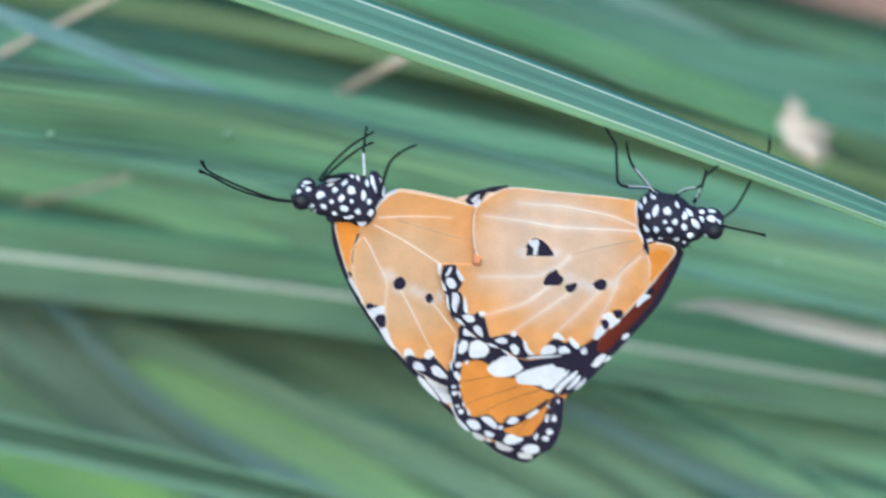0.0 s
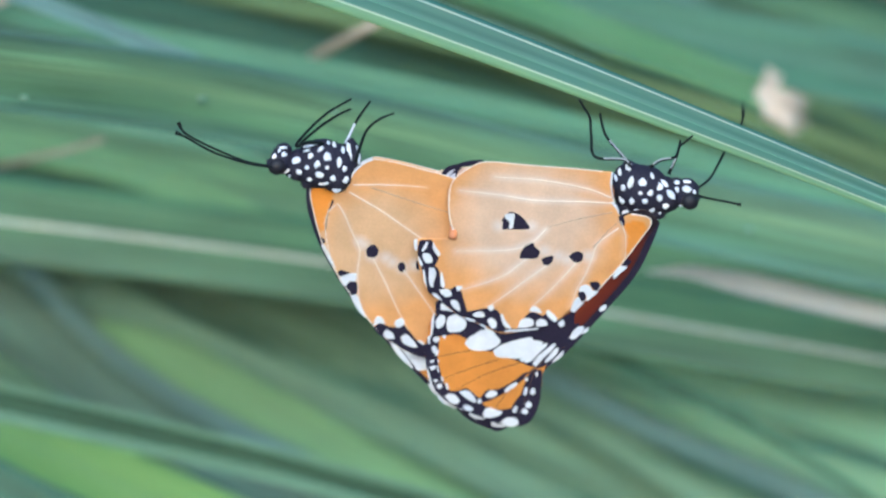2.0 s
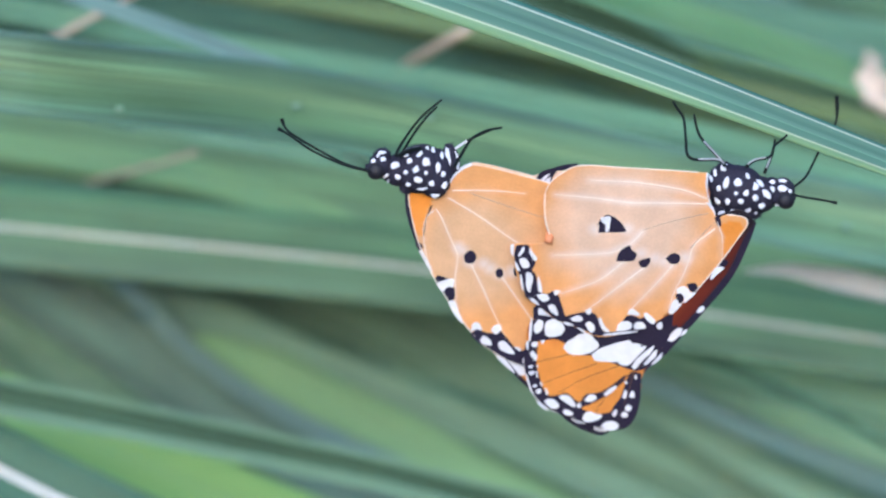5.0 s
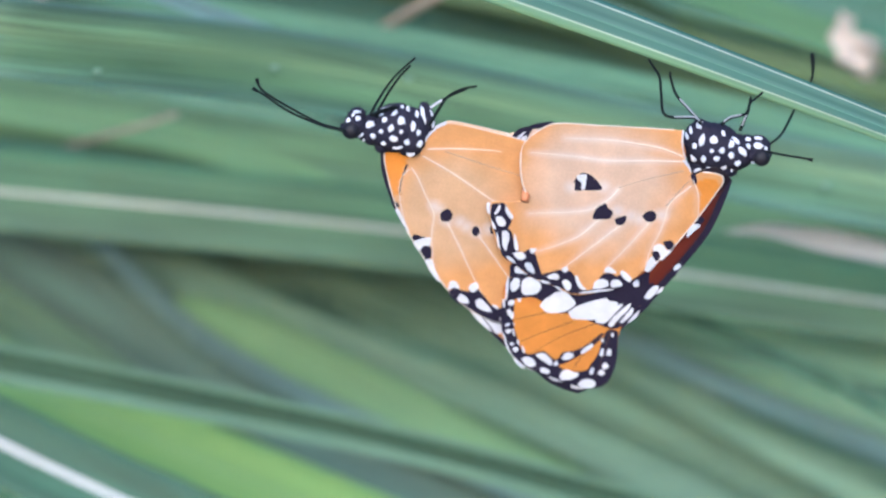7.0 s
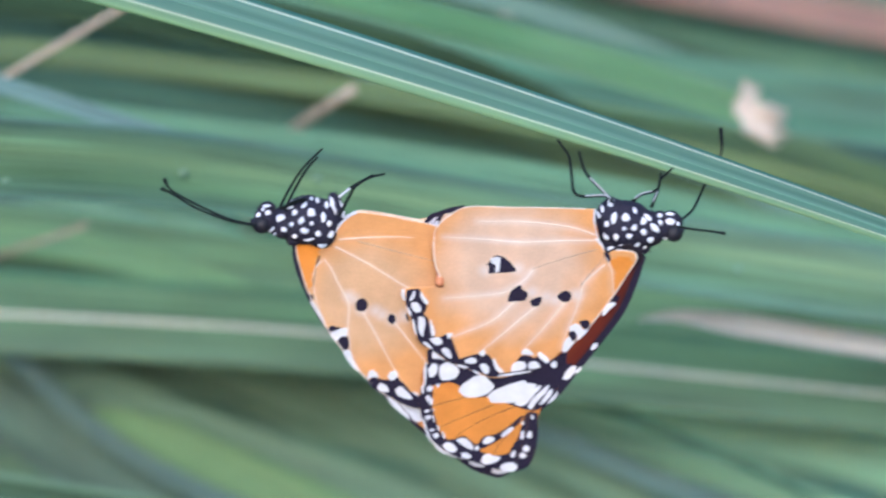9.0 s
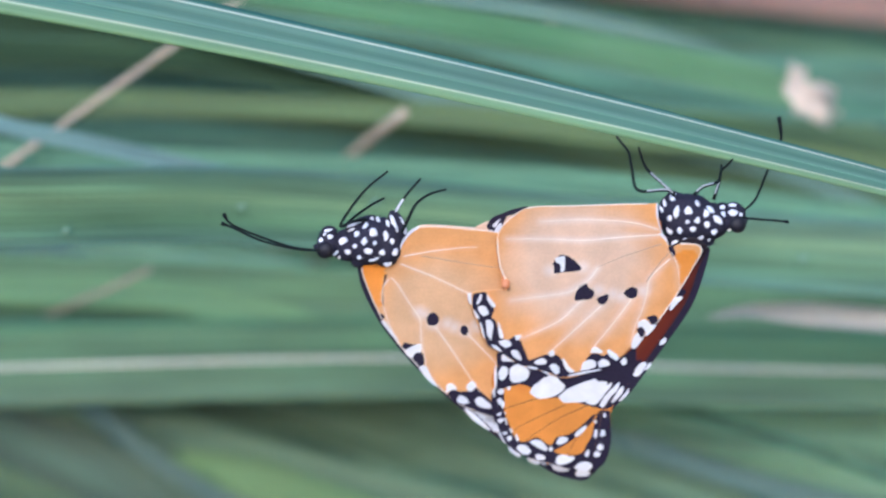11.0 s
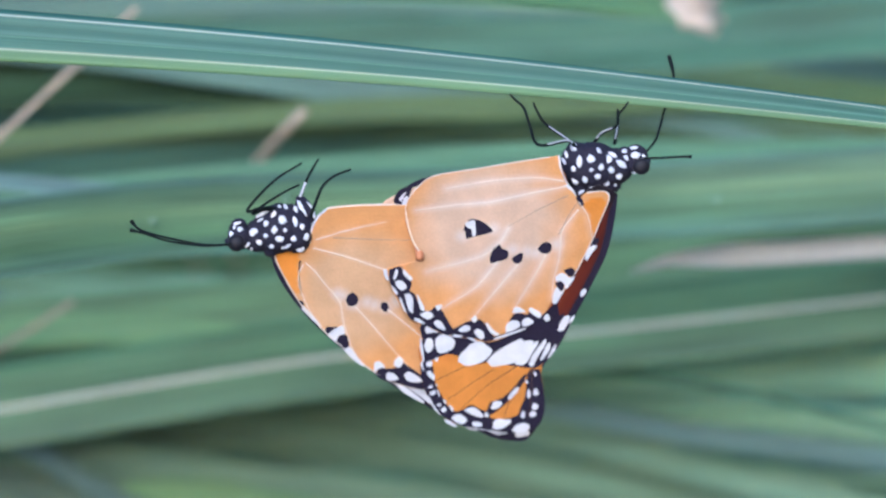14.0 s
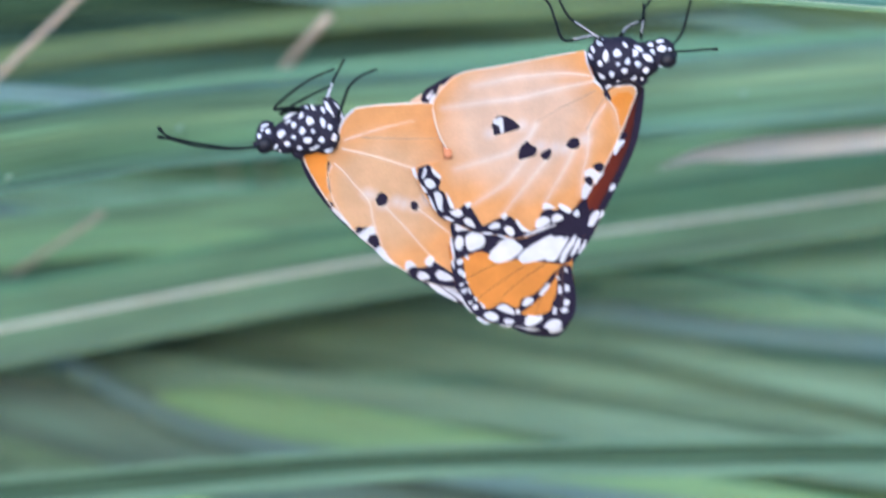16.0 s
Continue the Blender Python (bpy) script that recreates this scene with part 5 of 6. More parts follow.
leaf("deep", 0.0078, 0.3, (-0.1048, 0.2100, 0.9452), (-0.0650, 0.2100, 0.9413), (-0.0377, 0.2100, 0.9359), (-0.0160, 0.2100, 0.9308))
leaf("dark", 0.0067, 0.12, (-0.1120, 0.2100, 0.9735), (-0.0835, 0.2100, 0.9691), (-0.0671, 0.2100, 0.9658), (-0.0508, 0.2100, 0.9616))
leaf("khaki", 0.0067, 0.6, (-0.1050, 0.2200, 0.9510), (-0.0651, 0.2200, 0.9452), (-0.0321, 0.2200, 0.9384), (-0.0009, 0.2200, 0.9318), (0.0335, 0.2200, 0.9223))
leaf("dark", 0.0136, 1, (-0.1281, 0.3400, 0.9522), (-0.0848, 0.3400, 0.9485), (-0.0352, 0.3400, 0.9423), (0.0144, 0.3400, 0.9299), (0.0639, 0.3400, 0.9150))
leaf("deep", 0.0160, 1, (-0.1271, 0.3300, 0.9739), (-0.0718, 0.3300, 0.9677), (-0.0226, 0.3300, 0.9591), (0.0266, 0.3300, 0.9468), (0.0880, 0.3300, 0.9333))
leaf("sage", 0.0017, 0.5, (-0.1055, 0.2240, 0.9681), (-0.0663, 0.2260, 0.9565), (-0.0272, 0.2400, 0.9453), (0.0125, 0.2260, 0.9332))
leaf("olive", 0.0018, 0.5, (-0.0754, 0.2380, 0.9524), (-0.0353, 0.2290, 0.9423), (0.0042, 0.2310, 0.9327), (0.0439, 0.2360, 0.9230))
leaf("sage", 0.0020, 0.5, (-0.0398, 0.2340, 0.9359), (-0.0001, 0.2240, 0.9259), (0.0397, 0.2370, 0.9164), (0.0789, 0.2290, 0.9065))
leaf("sage", 0.0012, 0.5, (-0.0970, 0.2310, 0.9408), (-0.0576, 0.2340, 0.9328), (-0.0180, 0.2380, 0.9247), (0.0217, 0.2320, 0.9164))
leaf("olive", 0.0015, 0.5, (-0.0750, 0.2250, 0.9278), (-0.0360, 0.2370, 0.9164), (0.0037, 0.2300, 0.9046), (0.0434, 0.2330, 0.8930))
leaf("olive", 0.0021, 0.5, (-0.0811, 0.2360, 0.9175), (-0.0409, 0.2240, 0.9061), (-0.0016, 0.2340, 0.8948), (0.0381, 0.2350, 0.8834))
leaf("olive", 0.0020, 0.5, (-0.0999, 0.2280, 0.9108), (-0.0604, 0.2270, 0.9010), (-0.0211, 0.2340, 0.8910), (0.0186, 0.2370, 0.8810))
leaf("sage", 0.0013, 0.5, (-0.0874, 0.2270, 0.8992), (-0.0479, 0.2260, 0.8892), (-0.0085, 0.2230, 0.8792), (0.0309, 0.2270, 0.8690))
leaf("sage", 0.0019, 0.5, (-0.0614, 0.2365, 0.8862), (-0.0218, 0.2456, 0.8725), (0.0183, 0.2516, 0.8585), (0.0579, 0.2375, 0.8454))
leaf("teal", 0.0017, 0.5, (-0.0529, 0.2485, 0.8775), (-0.0127, 0.2435, 0.8656), (0.0275, 0.2495, 0.8533), (0.0669, 0.2364, 0.8419))
leaf("sage", 0.0012, 0.5, (-0.1113, 0.2345, 0.8802), (-0.0723, 0.2456, 0.8676), (-0.0323, 0.2476, 0.8553), (0.0078, 0.2426, 0.8432))
leaf("shade", 0.0017, 0.5, (-0.1046, 0.2347, 0.8670), (-0.0648, 0.2337, 0.8533), (-0.0253, 0.2368, 0.8393), (0.0145, 0.2408, 0.8252))
leaf("sage", 0.0020, 0.5, (-0.0354, 0.2456, 0.8449), (0.0046, 0.2426, 0.8316), (0.0443, 0.2345, 0.8187), (0.0847, 0.2446, 0.8047))
leaf("olive", 0.0017, 0.5, (-0.0479, 0.2366, 0.8382), (-0.0082, 0.2507, 0.8221), (0.0318, 0.2416, 0.8075), (0.0713, 0.2355, 0.7930))
leaf("sage", 0.0016, 0.5, (-0.1041, 0.2354, 0.8429), (-0.0650, 0.2466, 0.8283), (-0.0249, 0.2455, 0.8145), (0.0152, 0.2466, 0.8004))
leaf("fern", 0.0073, 0.8, (-0.0571, 0.2435, 0.8922), (-0.0286, 0.2435, 0.8826), (-0.0057, 0.2435, 0.8741), (0.0172, 0.2435, 0.8645), (0.0401, 0.2435, 0.8543), (0.0631, 0.2435, 0.8441))
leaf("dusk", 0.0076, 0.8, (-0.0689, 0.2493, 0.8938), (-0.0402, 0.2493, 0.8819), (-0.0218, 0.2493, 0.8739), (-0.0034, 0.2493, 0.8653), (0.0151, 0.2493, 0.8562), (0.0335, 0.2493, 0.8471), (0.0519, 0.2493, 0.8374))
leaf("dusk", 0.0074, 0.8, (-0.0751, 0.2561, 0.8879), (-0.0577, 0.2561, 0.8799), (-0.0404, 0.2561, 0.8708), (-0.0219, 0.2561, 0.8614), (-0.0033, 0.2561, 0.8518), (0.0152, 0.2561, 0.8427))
leaf("spring", 0.0119, 0.8, (-0.0655, 0.2513, 0.8782), (-0.0482, 0.2513, 0.8676), (-0.0310, 0.2513, 0.8584), (-0.0125, 0.2513, 0.8499), (0.0059, 0.2513, 0.8420))
leaf("blue", 0.0029, 0.8, (-0.0791, 0.2455, 0.8891), (-0.0652, 0.2455, 0.8766), (-0.0515, 0.2455, 0.8652), (-0.0354, 0.2455, 0.8544), (-0.0170, 0.2455, 0.8448), (0.0013, 0.2455, 0.8357))
leaf("blue", 0.0048, 0.8, (0.0010, 0.2280, 0.8806), (0.0191, 0.2280, 0.8717), (0.0372, 0.2280, 0.8622), (0.0564, 0.2280, 0.8532), (0.0757, 0.2280, 0.8449))
leaf("fern", 0.0068, 0.8, (0.0034, 0.2338, 0.8738), (0.0239, 0.2338, 0.8642), (0.0398, 0.2338, 0.8547), (0.0568, 0.2338, 0.8446), (0.0739, 0.2338, 0.8350))
leaf("lime", 0.0143, 0.6, (-0.0923, 0.2000, 0.8615), (-0.0736, 0.2000, 0.8544), (-0.0560, 0.2000, 0.8462), (-0.0362, 0.2000, 0.8375))
leaf("fern", 0.0075, 0.8, (-0.0216, 0.2377, 0.8645), (-0.0033, 0.2377, 0.8566), (0.0149, 0.2377, 0.8476), (0.0332, 0.2377, 0.8385), (0.0514, 0.2377, 0.8295))
leaf("dusk", 0.0090, 0.8, (-0.0579, 0.3965, 0.8437), (-0.0319, 0.3965, 0.8335), (-0.0060, 0.3965, 0.8244), (0.0265, 0.3965, 0.8130), (0.0589, 0.3965, 0.8014))
leaf("fern", 0.0144, 0.8, (-0.0713, 0.4062, 0.8328), (-0.0387, 0.4062, 0.8225), (-0.0059, 0.4062, 0.8122), (0.0267, 0.4062, 0.8019), (0.0595, 0.4062, 0.7915))
leaf("deep", 0.0029, 0.5, (-0.0895, 0.2040, 0.9082), (-0.0664, 0.2040, 0.9047), (-0.0498, 0.2040, 0.9013), (-0.0299, 0.2040, 0.8963), (-0.0145, 0.2040, 0.8909))
leaf("dusk", 0.0097, 0.5, (-0.0957, 0.2542, 0.8810), (-0.0749, 0.2542, 0.8707), (-0.0576, 0.2542, 0.8617), (-0.0403, 0.2542, 0.8535), (-0.0218, 0.2542, 0.8455))
leaf("green", 0.0049, 0.8, (-0.0196, 0.1650, 0.9267), (0.0000, 0.1650, 0.9229), (0.0230, 0.1650, 0.9180), (0.0443, 0.1650, 0.9127), (0.0656, 0.1650, 0.9068), (0.0868, 0.1650, 0.9010))
leaf("mist", 0.0100, 0.8, (-0.0271, 0.2377, 0.8987), (-0.0046, 0.2377, 0.8881), (0.0179, 0.2377, 0.8774), (0.0393, 0.2377, 0.8695), (0.0620, 0.2377, 0.8634), (0.0867, 0.2377, 0.8583))
leaf("mist", 0.0107, 0.8, (-0.0228, 0.2416, 0.8901), (-0.0003, 0.2416, 0.8782), (0.0224, 0.2416, 0.8681), (0.0450, 0.2416, 0.8590), (0.0677, 0.2416, 0.8511), (0.0867, 0.2416, 0.8451))
leaf("teal", 0.0074, 0.8, (-0.0184, 0.2397, 0.8838), (0.0042, 0.2397, 0.8720), (0.0256, 0.2397, 0.8619), (0.0448, 0.2397, 0.8529), (0.0674, 0.2397, 0.8439), (0.0855, 0.2397, 0.8361))
leaf("fern", 0.0094, 0.8, (-0.0186, 0.2435, 0.8774), (0.0041, 0.2435, 0.8656), (0.0199, 0.2435, 0.8572), (0.0335, 0.2435, 0.8506), (0.0504, 0.2435, 0.8418))
leaf("fern", 0.0081, 0.8, (-0.0119, 0.2474, 0.8681), (0.0107, 0.2474, 0.8561), (0.0278, 0.2474, 0.8477), (0.0449, 0.2474, 0.8399))
leaf("mist", 0.0094, 0.8, (-0.0271, 0.2400, 0.9050), (0.0000, 0.2400, 0.8931), (0.0283, 0.2400, 0.8811), (0.0509, 0.2400, 0.8738), (0.0870, 0.2400, 0.8662))
leaf("blue", 0.0038, 0.8, (-0.0801, 0.2290, 0.8914), (-0.0691, 0.2290, 0.8798), (-0.0580, 0.2290, 0.8700), (-0.0457, 0.2290, 0.8622), (-0.0324, 0.2290, 0.8554), (-0.0123, 0.2290, 0.8454))
leaf("spring", 0.0118, 0.05, (0.0102, 0.2329, 0.8380), (-0.0032, 0.2329, 0.8451), (-0.0189, 0.2329, 0.8536), (-0.0323, 0.2329, 0.8607), (-0.0435, 0.2329, 0.8666), (-0.0536, 0.2329, 0.8722))
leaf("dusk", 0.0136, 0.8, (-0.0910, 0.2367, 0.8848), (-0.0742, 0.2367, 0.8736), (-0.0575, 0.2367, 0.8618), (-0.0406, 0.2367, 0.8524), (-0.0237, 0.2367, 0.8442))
leaf("dusk", 0.0055, 0.3, (-0.0667, 0.1940, 0.9683), (-0.0452, 0.1940, 0.9600), (-0.0300, 0.1940, 0.9533), (-0.0098, 0.1940, 0.9443), (0.0038, 0.1940, 0.9382), (0.0259, 0.1940, 0.9299))
leaf("spring", 0.0064, 0.04, (-0.0931, 0.2060, 0.9152), (-0.0638, 0.2060, 0.9101), (-0.0501, 0.2060, 0.9061), (-0.0381, 0.2060, 0.9016), (-0.0293, 0.2060, 0.8977))
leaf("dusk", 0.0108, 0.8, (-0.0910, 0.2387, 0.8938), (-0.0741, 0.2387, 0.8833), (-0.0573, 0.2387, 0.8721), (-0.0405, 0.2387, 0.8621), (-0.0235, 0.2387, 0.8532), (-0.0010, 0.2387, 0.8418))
leaf("sage", 0.0114, 0.6, (-0.1081, 0.2406, 0.8836), (-0.0901, 0.2406, 0.8695), (-0.0721, 0.2406, 0.8588), (-0.0529, 0.2406, 0.8504), (-0.0314, 0.2406, 0.8419))
STRAWS = [
    ([(-0.0886, 0.1600, 0.9337), (-0.0823, 0.1600, 0.9369), (-0.0713, 0.1600, 0.9426), (-0.0458, 0.1600, 0.9557), (-0.0319, 0.1600, 0.9630)], 0.0014),
    ([(-0.0197, 0.2000, 0.9302), (-0.0156, 0.1850, 0.9322), (-0.0101, 0.1750, 0.9349), (-0.0071, 0.1750, 0.9366)], 0.0022),
    ([(-0.0812, 0.2070, 0.9090), (-0.0747, 0.1930, 0.9102), (-0.0665, 0.1830, 0.9120), (-0.0597, 0.1780, 0.9139)], 0.0011),
    ([(0.0089, 0.2700, 0.9492), (0.0171, 0.2700, 0.9510), (0.0253, 0.2700, 0.9533)], 0.0021),
]
TALK = {"main": "bluish-green grass blade with pale lines, holding the butterflies", "dots": "broad green grass leaf with small pale specks", "gloom": "near-black green grass leaf with thicket shade in its colour", "khaki": "khaki yellow-green grass leaf", "green": "mid-green long grass leaf in the thicket", "teal": "teal-green narrow grass leaf in the thicket",
        "bright": "fresh bright-green grass leaf in the thicket", "lime": "lime-green sunlit grass leaf", "dark": "dark green shaded grass leaf", "pale": "greyish dry grass leaf among green ones",
        "red": "reddish-brown dry grass leaf", "shade": "dull dark-green leaf deep in the thicket", "blue": "bluish waxy grass leaf in the thicket", "spring": "spring-green translucent grass leaf", "sage": "sage-grey narrow grass leaf", "whiterib": "teal grass leaf with a bright white midrib", "deep": "deep bluish-green grass leaf in the thicket", "olive": "olive-green ageing grass leaf in the thicket", "mist": "soft light-green grass leaf in the thicket", "rib": "green grass leaf with a pale straw-coloured midrib", "fern": "pale soft-green grass leaf in the thicket", "dusk": "dusky teal-green shaded grass leaf", "front": "yellowing green leaf with a torn dry end"}
rng = random.Random(4)
perch = None
for kind, points, width, reach in BLADES:
    line = rooted(points, rng, kind != "front", reach)
    ob = part("grass_blade", blade_mesh(line, width, 0.16 if kind == "main" else 0.12 + 0.1 * rng.random(), 0.0 if kind == "front" else 0.25 if kind == "main" else max(0.02, 0.3 * reach)), LEAF[kind])
    tagged(ob, TALK[kind], "grass blade", "grass thicket")
    rib = [p + Vector((0, -0.020 * width, 0.005 * width)) for p in line[4:]]
    thick = 0.034 if kind == "rib" else 0.042 if kind == "whiterib" else 0.012
    part("midrib", tube(bmesh.new(), rib, [thick * width * (1 - 0.8 * max(0, i / len(rib) - 0.7)) for i in range(len(rib))], 6), RIB_PALE if kind == "rib" else RIB_WHITE if kind == "whiterib" else RIB_GREEN, ob, "raised midrib along the leaf")
    if kind == "main":
        perch = ob
    if kind == "front":
        end, way = line[-1], (line[-1] - line[-3]).normalized()
        for k in range(46):
            s = rng.uniform(-0.8, 0.8)
            root = end + Vector((0, 0, 1)) * s * width * 0.72 - way * (0.001 + 0.003 * (1 - abs(s)))
            tipp = root + way * (rng.uniform(0.001, 0.006) + 0.002 * math.cos(s * 4)) + Vector((0, rng.uniform(-1, 1), rng.uniform(-1.0, 1.0) + 0.5 * s)) * 0.0018
            part("torn_fibre", tube(bmesh.new(), [root, (root + tipp) / 2, tipp], [0.0005, 0.0005, 0.00015], 6), TORN, ob, "pale dry torn fibre")

specks = ((-0.0379, 0.098, 0.9203), (-0.0678, 0.077, 0.9199), (0.061, 0.133, 0.8973), (-0.0145, 0.11, 0.9181))
leaf_with_dots = [o for o in scene.objects if o.name.startswith("grass_blade")][1]
for at in specks:
    part("pale_speck", ellipsoid(bmesh.new(), at, (0.0008, 0.0004, 0.0006), 0, 0.2, 12), LEAF["fern"], leaf_with_dots, "small pale speck on the leaf")

for points, width in STRAWS:
    p = [Vector(q) for q in points]
    way = (p[0] - p[1]).normalized()
    first = p[0] + way * 0.012 + Vector((0, 0.014, 0))
    line = smooth_line([Vector((first.x - 0.1, first.y + 0.42, 0.0)), Vector((first.x - 0.07, first.y + 0.4, 0.5)), first + way * 0.04 + Vector((0, 0.16, 0)), first] + p, 6)
    bm = tube(bmesh.new(), line, [width / 2 * (1.1 - 0.3 * i / len(line)) * (1 + 0.1 * math.sin(i * 1.7)) for i in range(len(line))], 10)
    tagged(part("dry_stalk", bm, STRAW), "thin brown dry grass stalk", "stalk", "dry stalks")


def thicket(name, count, y0, y1, kinds, seed, label, z0, z1, wide, shift=0.0):
    """Dense long grass behind: leaves all arching the same way."""
    r = random.Random(seed)
    for kind in kinds:
        bm = bmesh.new()
        for _ in range(count // len(kinds)):
            y = r.uniform(y0, y1)
            z = r.uniform(z0, z1)
            slope = radians(r.uniform(3, 26))
            x = r.uniform(-0.35, -0.1) + shift * r.uniform(0.6, 1.4)
            a = Vector((x, y, z))
            way = Vector((math.cos(slope), r.uniform(-0.08, 0.08), -math.sin(slope)))
            line = rooted([a, a + way * 0.12, a + way * 0.25 - Vector((0, 0, 0.004)), a + way * 0.4 - Vector((0, 0, 0.02))], r)[::3]
            piece = blade_mesh(line, r.uniform(*wide), 0.15, 0.3, r.uniform(-0.3, 0.3), 5)
            data = bpy.data.meshes.new("leaf")
            piece.to_mesh(data)
            piece.free()
            bm.from_mesh(data)
            bpy.data.meshes.remove(data)
        tagged(part(name, bm, LEAF[kind]), label, "grass", "", "stuff")


thicket("grass_thicket", 480, 0.54, 0.75, ("green", "teal", "mist", "sage"), 11, "dense green arching grass behind", 0.66, 1.16, (0.014, 0.028))
thicket("grass_thicket", 400, 0.75, 1.15, ("green", "mist"), 12, "deeper darker grass behind", 0.6, 1.3, (0.02, 0.036))
thicket("grass_thicket", 160, 0.6, 1.3, ("green", "sage"), 13, "dense green arching grass beside the clump", 0.6, 1.1, (0.014, 0.03), 1.1)
thicket("grass_thicket", 160, 0.6, 1.3, ("teal", "green"), 14, "dense green arching grass beside the clump", 0.6, 1.1, (0.014, 0.03), -1.0)
thicket("grass_thicket", 120, 1.3, 2.2, ("green", "mist"), 15, "dense green arching grass further back", 0.6, 1.1, (0.016, 0.032), 0.5)


def meadow(count, seed, kind, low, high):
    """Short upright grass over the ground, thinning out with distance."""
    r = random.Random(seed)
    verts, faces = [], []
    for _ in range(count):
        far = 5.5 * r.random() ** 0.6
        a = r.uniform(0, 2 * math.pi)
        x, y = far * math.cos(a), far * math.sin(a) - 0.3
        h, w = r.uniform(low, high), r.uniform(0.003, 0.007)
        b = r.uniform(0, 2 * math.pi)
        side, lean = Vector((math.cos(b), math.sin(b), 0)), Vector((-math.sin(b), math.cos(b), 0)) * r.uniform(0.05, 0.6) * h
        n = len(verts)
        for t in (0.0, 0.35, 0.7):
            mid = Vector((x, y, -0.02 + h * t * (1 - 0.15 * t))) + lean * t * t
            thin = w * (1 - 0.55 * t)
            verts += [mid - side * thin, mid + lean.normalized() * thin * 0.5, mid + side * thin]
        verts.append(Vector((x, y, h * 0.85)) + lean)
        for k in (n, n + 3):
            faces += [(k, k + 1, k + 4, k + 3), (k + 1, k + 2, k + 5, k + 4), (k + 2, k, k + 3, k + 5)]
        faces += [(n + 6, n + 7, n + 9), (n + 7, n + 8, n + 9), (n + 8, n + 6, n + 9)]
    data = bpy.data.meshes.new("meadow_grass")
    data.from_pydata(verts, [], faces)
    data.uv_layers.new(name="UVMap")
    data.materials.append(LEAF[kind])
    tagged(new("meadow_grass", data), "short green grass growing over the ground", "grass", "", "stuff")


meadow(13000, 21, "green", 0.10, 0.34)
meadow(9000, 22, "sage", 0.08, 0.26)

bm = bmesh.new()
bmesh.ops.create_grid(bm, x_segments=60, y_segments=60, size=1.0)
for v in bm.verts:
    r = max(abs(v.co.x), abs(v.co.y))
    near = Vector((v.co.x * 3, v.co.y * 3, 0))
    v.co = Vector((math.copysign(abs(v.co.x) ** 4, v.co.x) * 900 + near.x, math.copysign(abs(v.co.y) ** 4, v.co.y) * 900 + near.y, 0.0))
    v.co.z = 0.012 * noise.noise(v.co * 4) - 0.015
tagged(part("ground", bm, SOIL), "pale dry plant litter on soil", "ground", "", "structure")


# ---- movement ----
SWAY = [(0, 0.00, 0.00), (0.5, -0.12, -0.58), (1, 0.07, -0.71), (1.5, -0.02, 1.13), (2, 0.00, -0.50), (2.5, 0.06, 0.20), (3, 0.22, 0.33), (3.2, 0.30, 0.53), (5.3, -0.43, -1.62), (5.5, 0.01, -0.66), (6, -0.28, -1.17), (6.5, 0.03, -0.12), (7, -0.56, -1.14), (7.5, -0.14, -0.50), (8, -0.19, -0.53), (8.5, -0.28, -0.76), (8.7, -0.20, -0.38), (10.8, 0.23, -0.80), (11, 0.38, 0.30), (11.5, -0.28, -0.43), (12, 0.02, 0.29), (12.5, 0.12, -0.07), (13, 0.10, 0.35), (13.5, 0.02, 0.00), (14, -0.24, -0.04), (14.5, -0.17, 0.24), (15, -0.44, -0.33), (15.5, 0.07, 0.02), (16, 0.07, -0.07)]

MALE_SWAY = [(0, 0.00, 0.00, -0.00), (0.5, -0.17, -0.78, -0.05), (1, 0.32, -0.87, -0.60), (1.5, 0.40, 0.50, -1.10), (2, 0.10, -0.93, -1.28), (2.5, 0.14, -0.26, -1.29), (3, 0.28, -0.23, -1.46), (3.2, 0.44, 0.06, -1.15), (5.3, -0.44, -1.97, -1.20), (5.5, -0.06, -1.01, -1.09), (6, -0.37, -1.49, -1.24), (6.5, -0.07, -0.41, -1.30), (7, -0.58, -1.44, -1.15), (7.5, -0.21, -0.75, -1.10), (8, -0.20, -0.85, -1.16), (8.5, -0.22, -1.08, -0.91), (8.7, -0.24, -0.66, -1.23), (10.8, 0.19, -0.90, 0.99), (11, 0.30, 0.17, 0.92), (11.5, -0.31, -0.55, 0.94), (12, -0.08, 0.20, 0.85), (12.5, 0.01, -0.20, 0.85), (13, 0.13, 0.26, 1.19), (13.5, 0.05, -0.03, 0.84), (14, -0.22, -0.17, 1.14), (14.5, -0.22, 0.06, 1.06), (15, -0.35, -0.50, 1.07), (15.5, 0.13, -0.20, 1.65), (16, 0.19, -0.24, 1.48)]
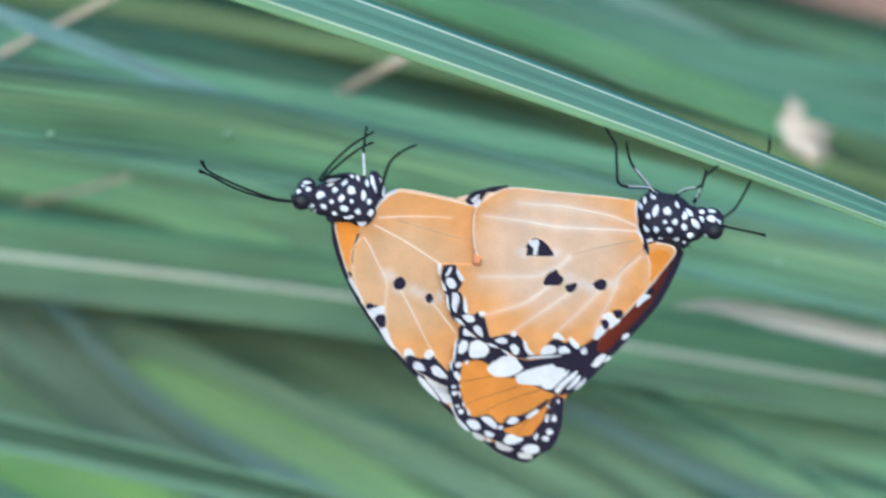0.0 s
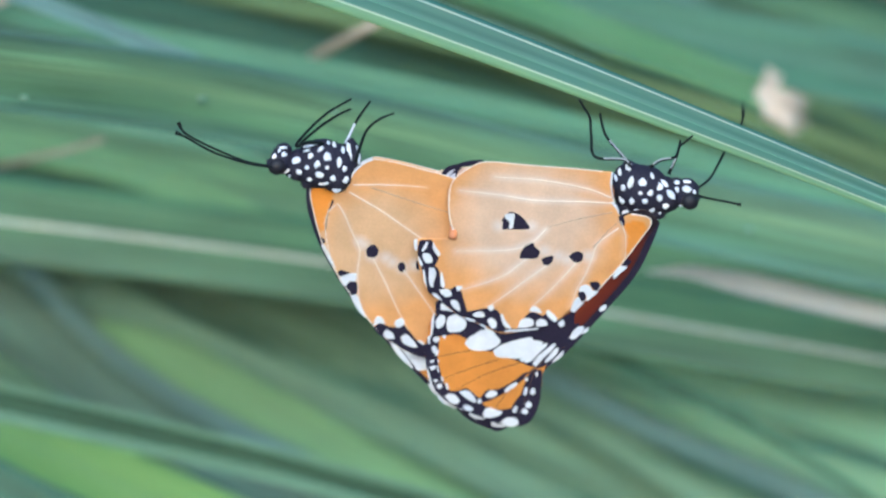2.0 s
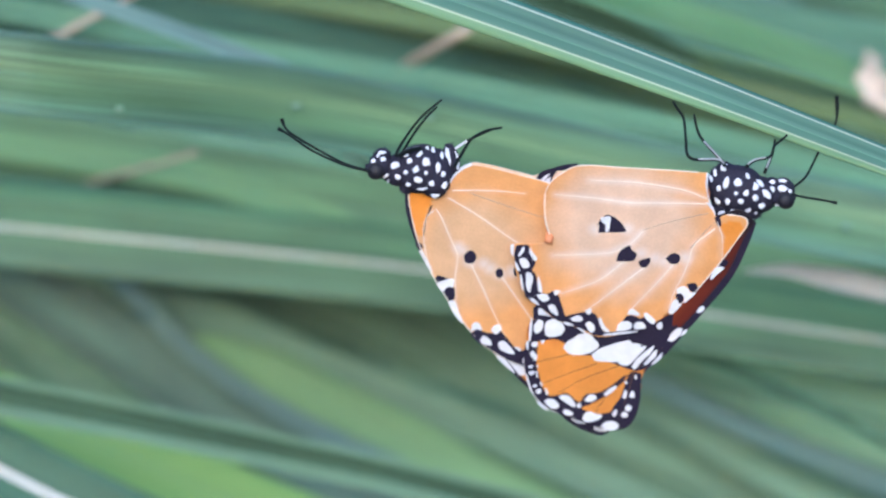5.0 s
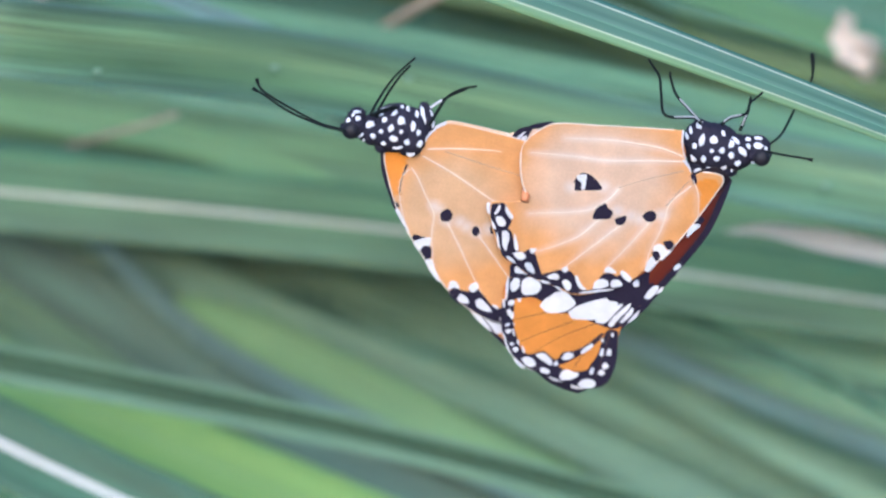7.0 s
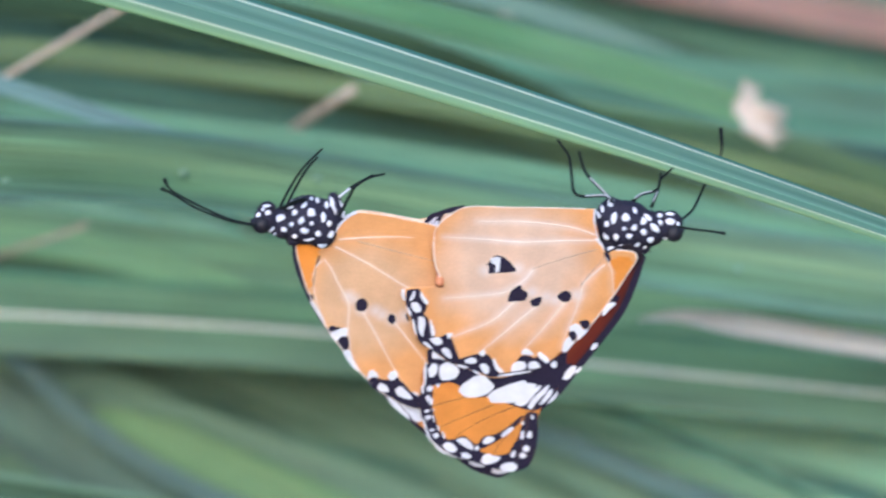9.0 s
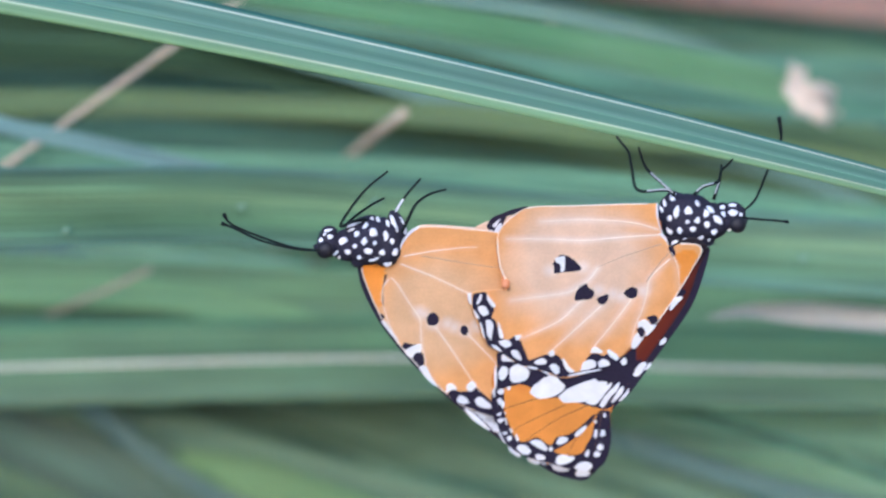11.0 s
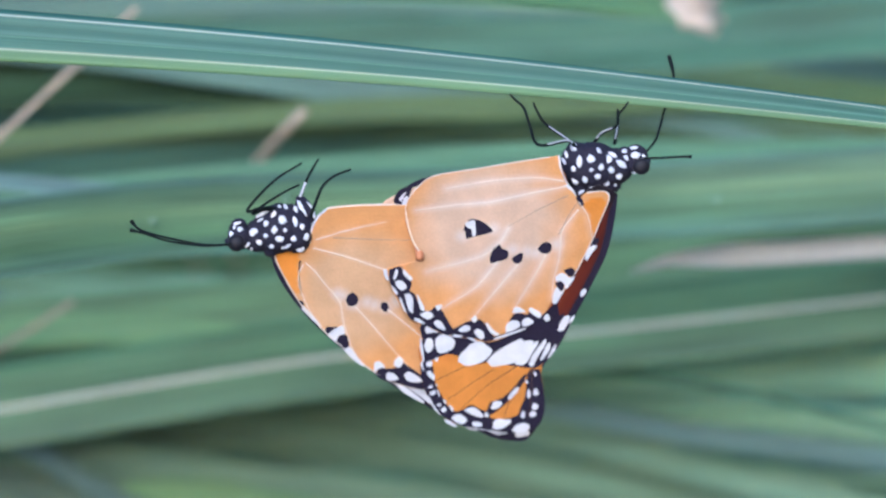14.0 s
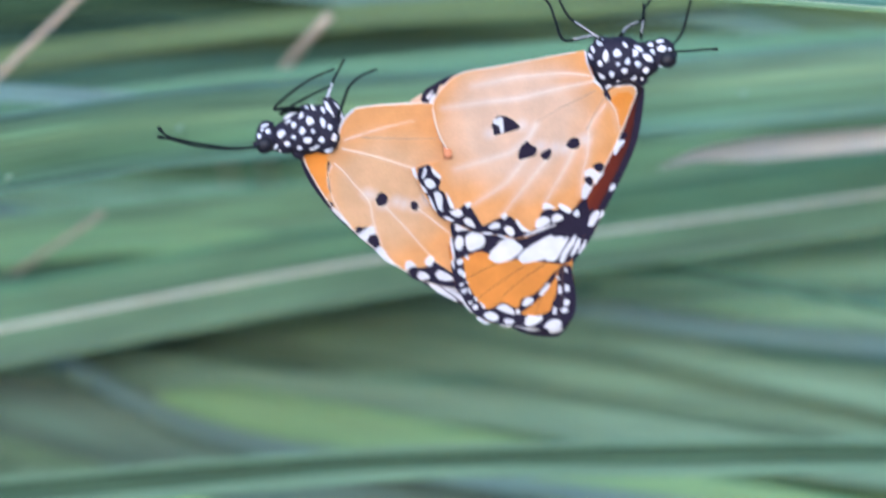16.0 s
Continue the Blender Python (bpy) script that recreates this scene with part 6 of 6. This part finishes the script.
FEMALE_SWAY = [(0, 0.00, 0.00, -0.00), (0.5, -0.17, -0.80, -0.19), (1, 0.89, -0.88, 1.76), (1.5, 0.52, 1.11, 2.73), (2, 0.17, -0.40, 1.58), (2.5, 0.15, 0.42, 1.36), (3, 0.42, 0.49, 1.83), (3.2, 0.44, 0.70, 2.09), (5.3, 0.24, -1.51, 3.36), (5.5, 0.61, -0.40, 2.70), (6, 0.32, -1.00, 2.92), (6.5, 0.53, 0.12, 2.76), (7, -0.03, -0.92, 2.99), (7.5, 0.27, -0.25, 2.84), (8, 0.17, -0.30, 2.80), (8.5, 0.17, -0.52, 3.24), (8.7, 0.07, -0.21, 2.45), (10.8, 0.30, -0.71, 1.12), (11, 0.37, 0.30, 0.89), (11.5, -0.19, -0.48, 1.43), (12, 0.07, 0.29, 1.32), (12.5, 0.24, -0.04, 1.30), (13, 0.21, 0.38, 1.62), (13.5, 0.21, 0.06, 1.66), (14, 0.01, 0.14, 1.64), (14.5, 0.10, 0.39, 1.61), (15, -0.17, -0.17, 1.73), (15.5, 0.44, 0.16, 2.05), (16, 0.40, 0.15, 1.81)]


def motions():
    # the blade bends about the place where the feet hold it
    hold = Vector((0.0263, 0.006, 0.9223))
    walk(perch, [(t, Matrix.Translation(hold + Vector((dx * MM, 0, dz * MM))) @ Matrix.Rotation(radians(1.2 * min(1, t / 5.3)), 4, "Y") @ Matrix.Translation(-hold)) for t, dx, dz in SWAY])
    for ob, at, rows in ((male, R_HINGE, MALE_SWAY), (female, L_HINGE, FEMALE_SWAY)):
        walk(ob, [(t, Matrix.Translation((at[0] + dx * MM, at[1], at[2] + dz * MM)) @ Matrix.Rotation(radians(a), 4, "Y")) for t, dx, dz, a in rows])

    def wing_pose(turn, swing, open_angle, back, slide=0.0, drop=0.0):
        return pose(slide, back, 0) @ Matrix.Rotation(radians(turn), 4, "Y") @ Matrix.Rotation(radians(-open_angle), 4, "X") @ Matrix.Translation((0.0165, drop, -0.0085)) @ Matrix.Rotation(radians(swing), 4, "Y") @ Matrix.Translation((-0.0165, 0, 0.0085))

    # the female shifts her feet
    steps = (((0, 0), (0.5, 22), (1.0, -20), (1.5, -16), (2.0, 0), (2.5, 2), (3.2, 8), (5.3, -12), (8.7, -12), (10.8, -1), (13.0, 9), (14.5, 18), (16.0, 24)),
             ((0, 0), (0.5, 16), (1.0, -15), (1.5, -14), (2.0, 0), (2.5, 9), (3.2, 6), (5.3, -21), (8.7, -21), (10.8, -11), (13.0, 0), (14.5, 8), (16.0, 13)),
             ((0, 0), (0.5, 8), (1.5, 20), (2.0, 26), (3.2, 30), (5.3, 58), (8.7, 56), (10.8, 42), (16.0, 36)),
             ((0, 0), (3.2, 0), (5.3, 12), (8.7, 12), (10.8, 16), (14.0, 18), (16.0, 18)))
    for k, (leg, turns) in enumerate(zip(female_legs, steps)):
        at = leg.location.copy()
        # one forefoot is drawn in after nine seconds
        walk(leg, [(t, Matrix.Translation(at) @ Matrix.Rotation(radians(62 if k == 1 and t > 9 else 0), 4, "X") @ Matrix.Rotation(radians(a), 4, "Y")) for t, a in turns])

    # and slowly raises her antennae
    for feeler in female_feelers:
        at = feeler.location.copy()
        walk(feeler, [(t, Matrix.Translation(at) @ Matrix.Rotation(radians(a), 4, "Y")) for t, a in ((0, 0), (3.2, 0), (5.3, 5), (8.7, 5), (10.8, 5), (14.5, 4), (16.0, 3))])

    rest = -30
    beat = ((0.0, rest, 0, rest), (0.6, rest, 1, rest), (0.7, -8, 12, -50), (0.8, 6, 14, -85), (0.9, 44, 15, -118), (1.0, 64, 13, -127), (1.1, 66, 13, -128),
            (1.3, 66, 13, -128), (1.4, 28, 9, -105), (1.5, -22, 2, -34), (1.6, rest, 0, rest), (16.0, rest, 0, rest))
    walk(wings["rh", "near"], [(t, wing_pose(R_TURN, 0, a, 0)) for t, a, s, f in beat])
    walk(wings["rf", "near"], [(t, wing_pose(R_TURN, -s, a + max(0, a) * 0.2, 0, 0, max(0, a) * 0.00008)) for t, a, s, f in beat])
    walk(wings["rh", "far"], [(t, wing_pose(R_TURN, 0, f, 0.005, -0.0000265 * (f - rest))) for t, a, s, f in beat])
    walk(wings["rf", "far"], [(t, wing_pose(R_TURN, -s, f + (f - rest) * 0.2, 0.005, -0.0000265 * (f - rest))) for t, a, s, f in beat])
    for key in ("lh", "lf"):
        for where, back in (("near", 0), ("far", 0.005)):
            # the female's forewings keep their hang while her body tilts
            tuck = 0.8 if key == "lf" else 0.0
            root = Vector((-0.012, 0, -0.005))
            walk(wings[key, where], [(t, wing_pose(L_TURN, 0, rest, back) @ Matrix.Translation(root) @ Matrix.Rotation(radians(-a * tuck), 4, "Y") @ Matrix.Translation(-root)) for t, dx, dz, a in FEMALE_SWAY])


motions()
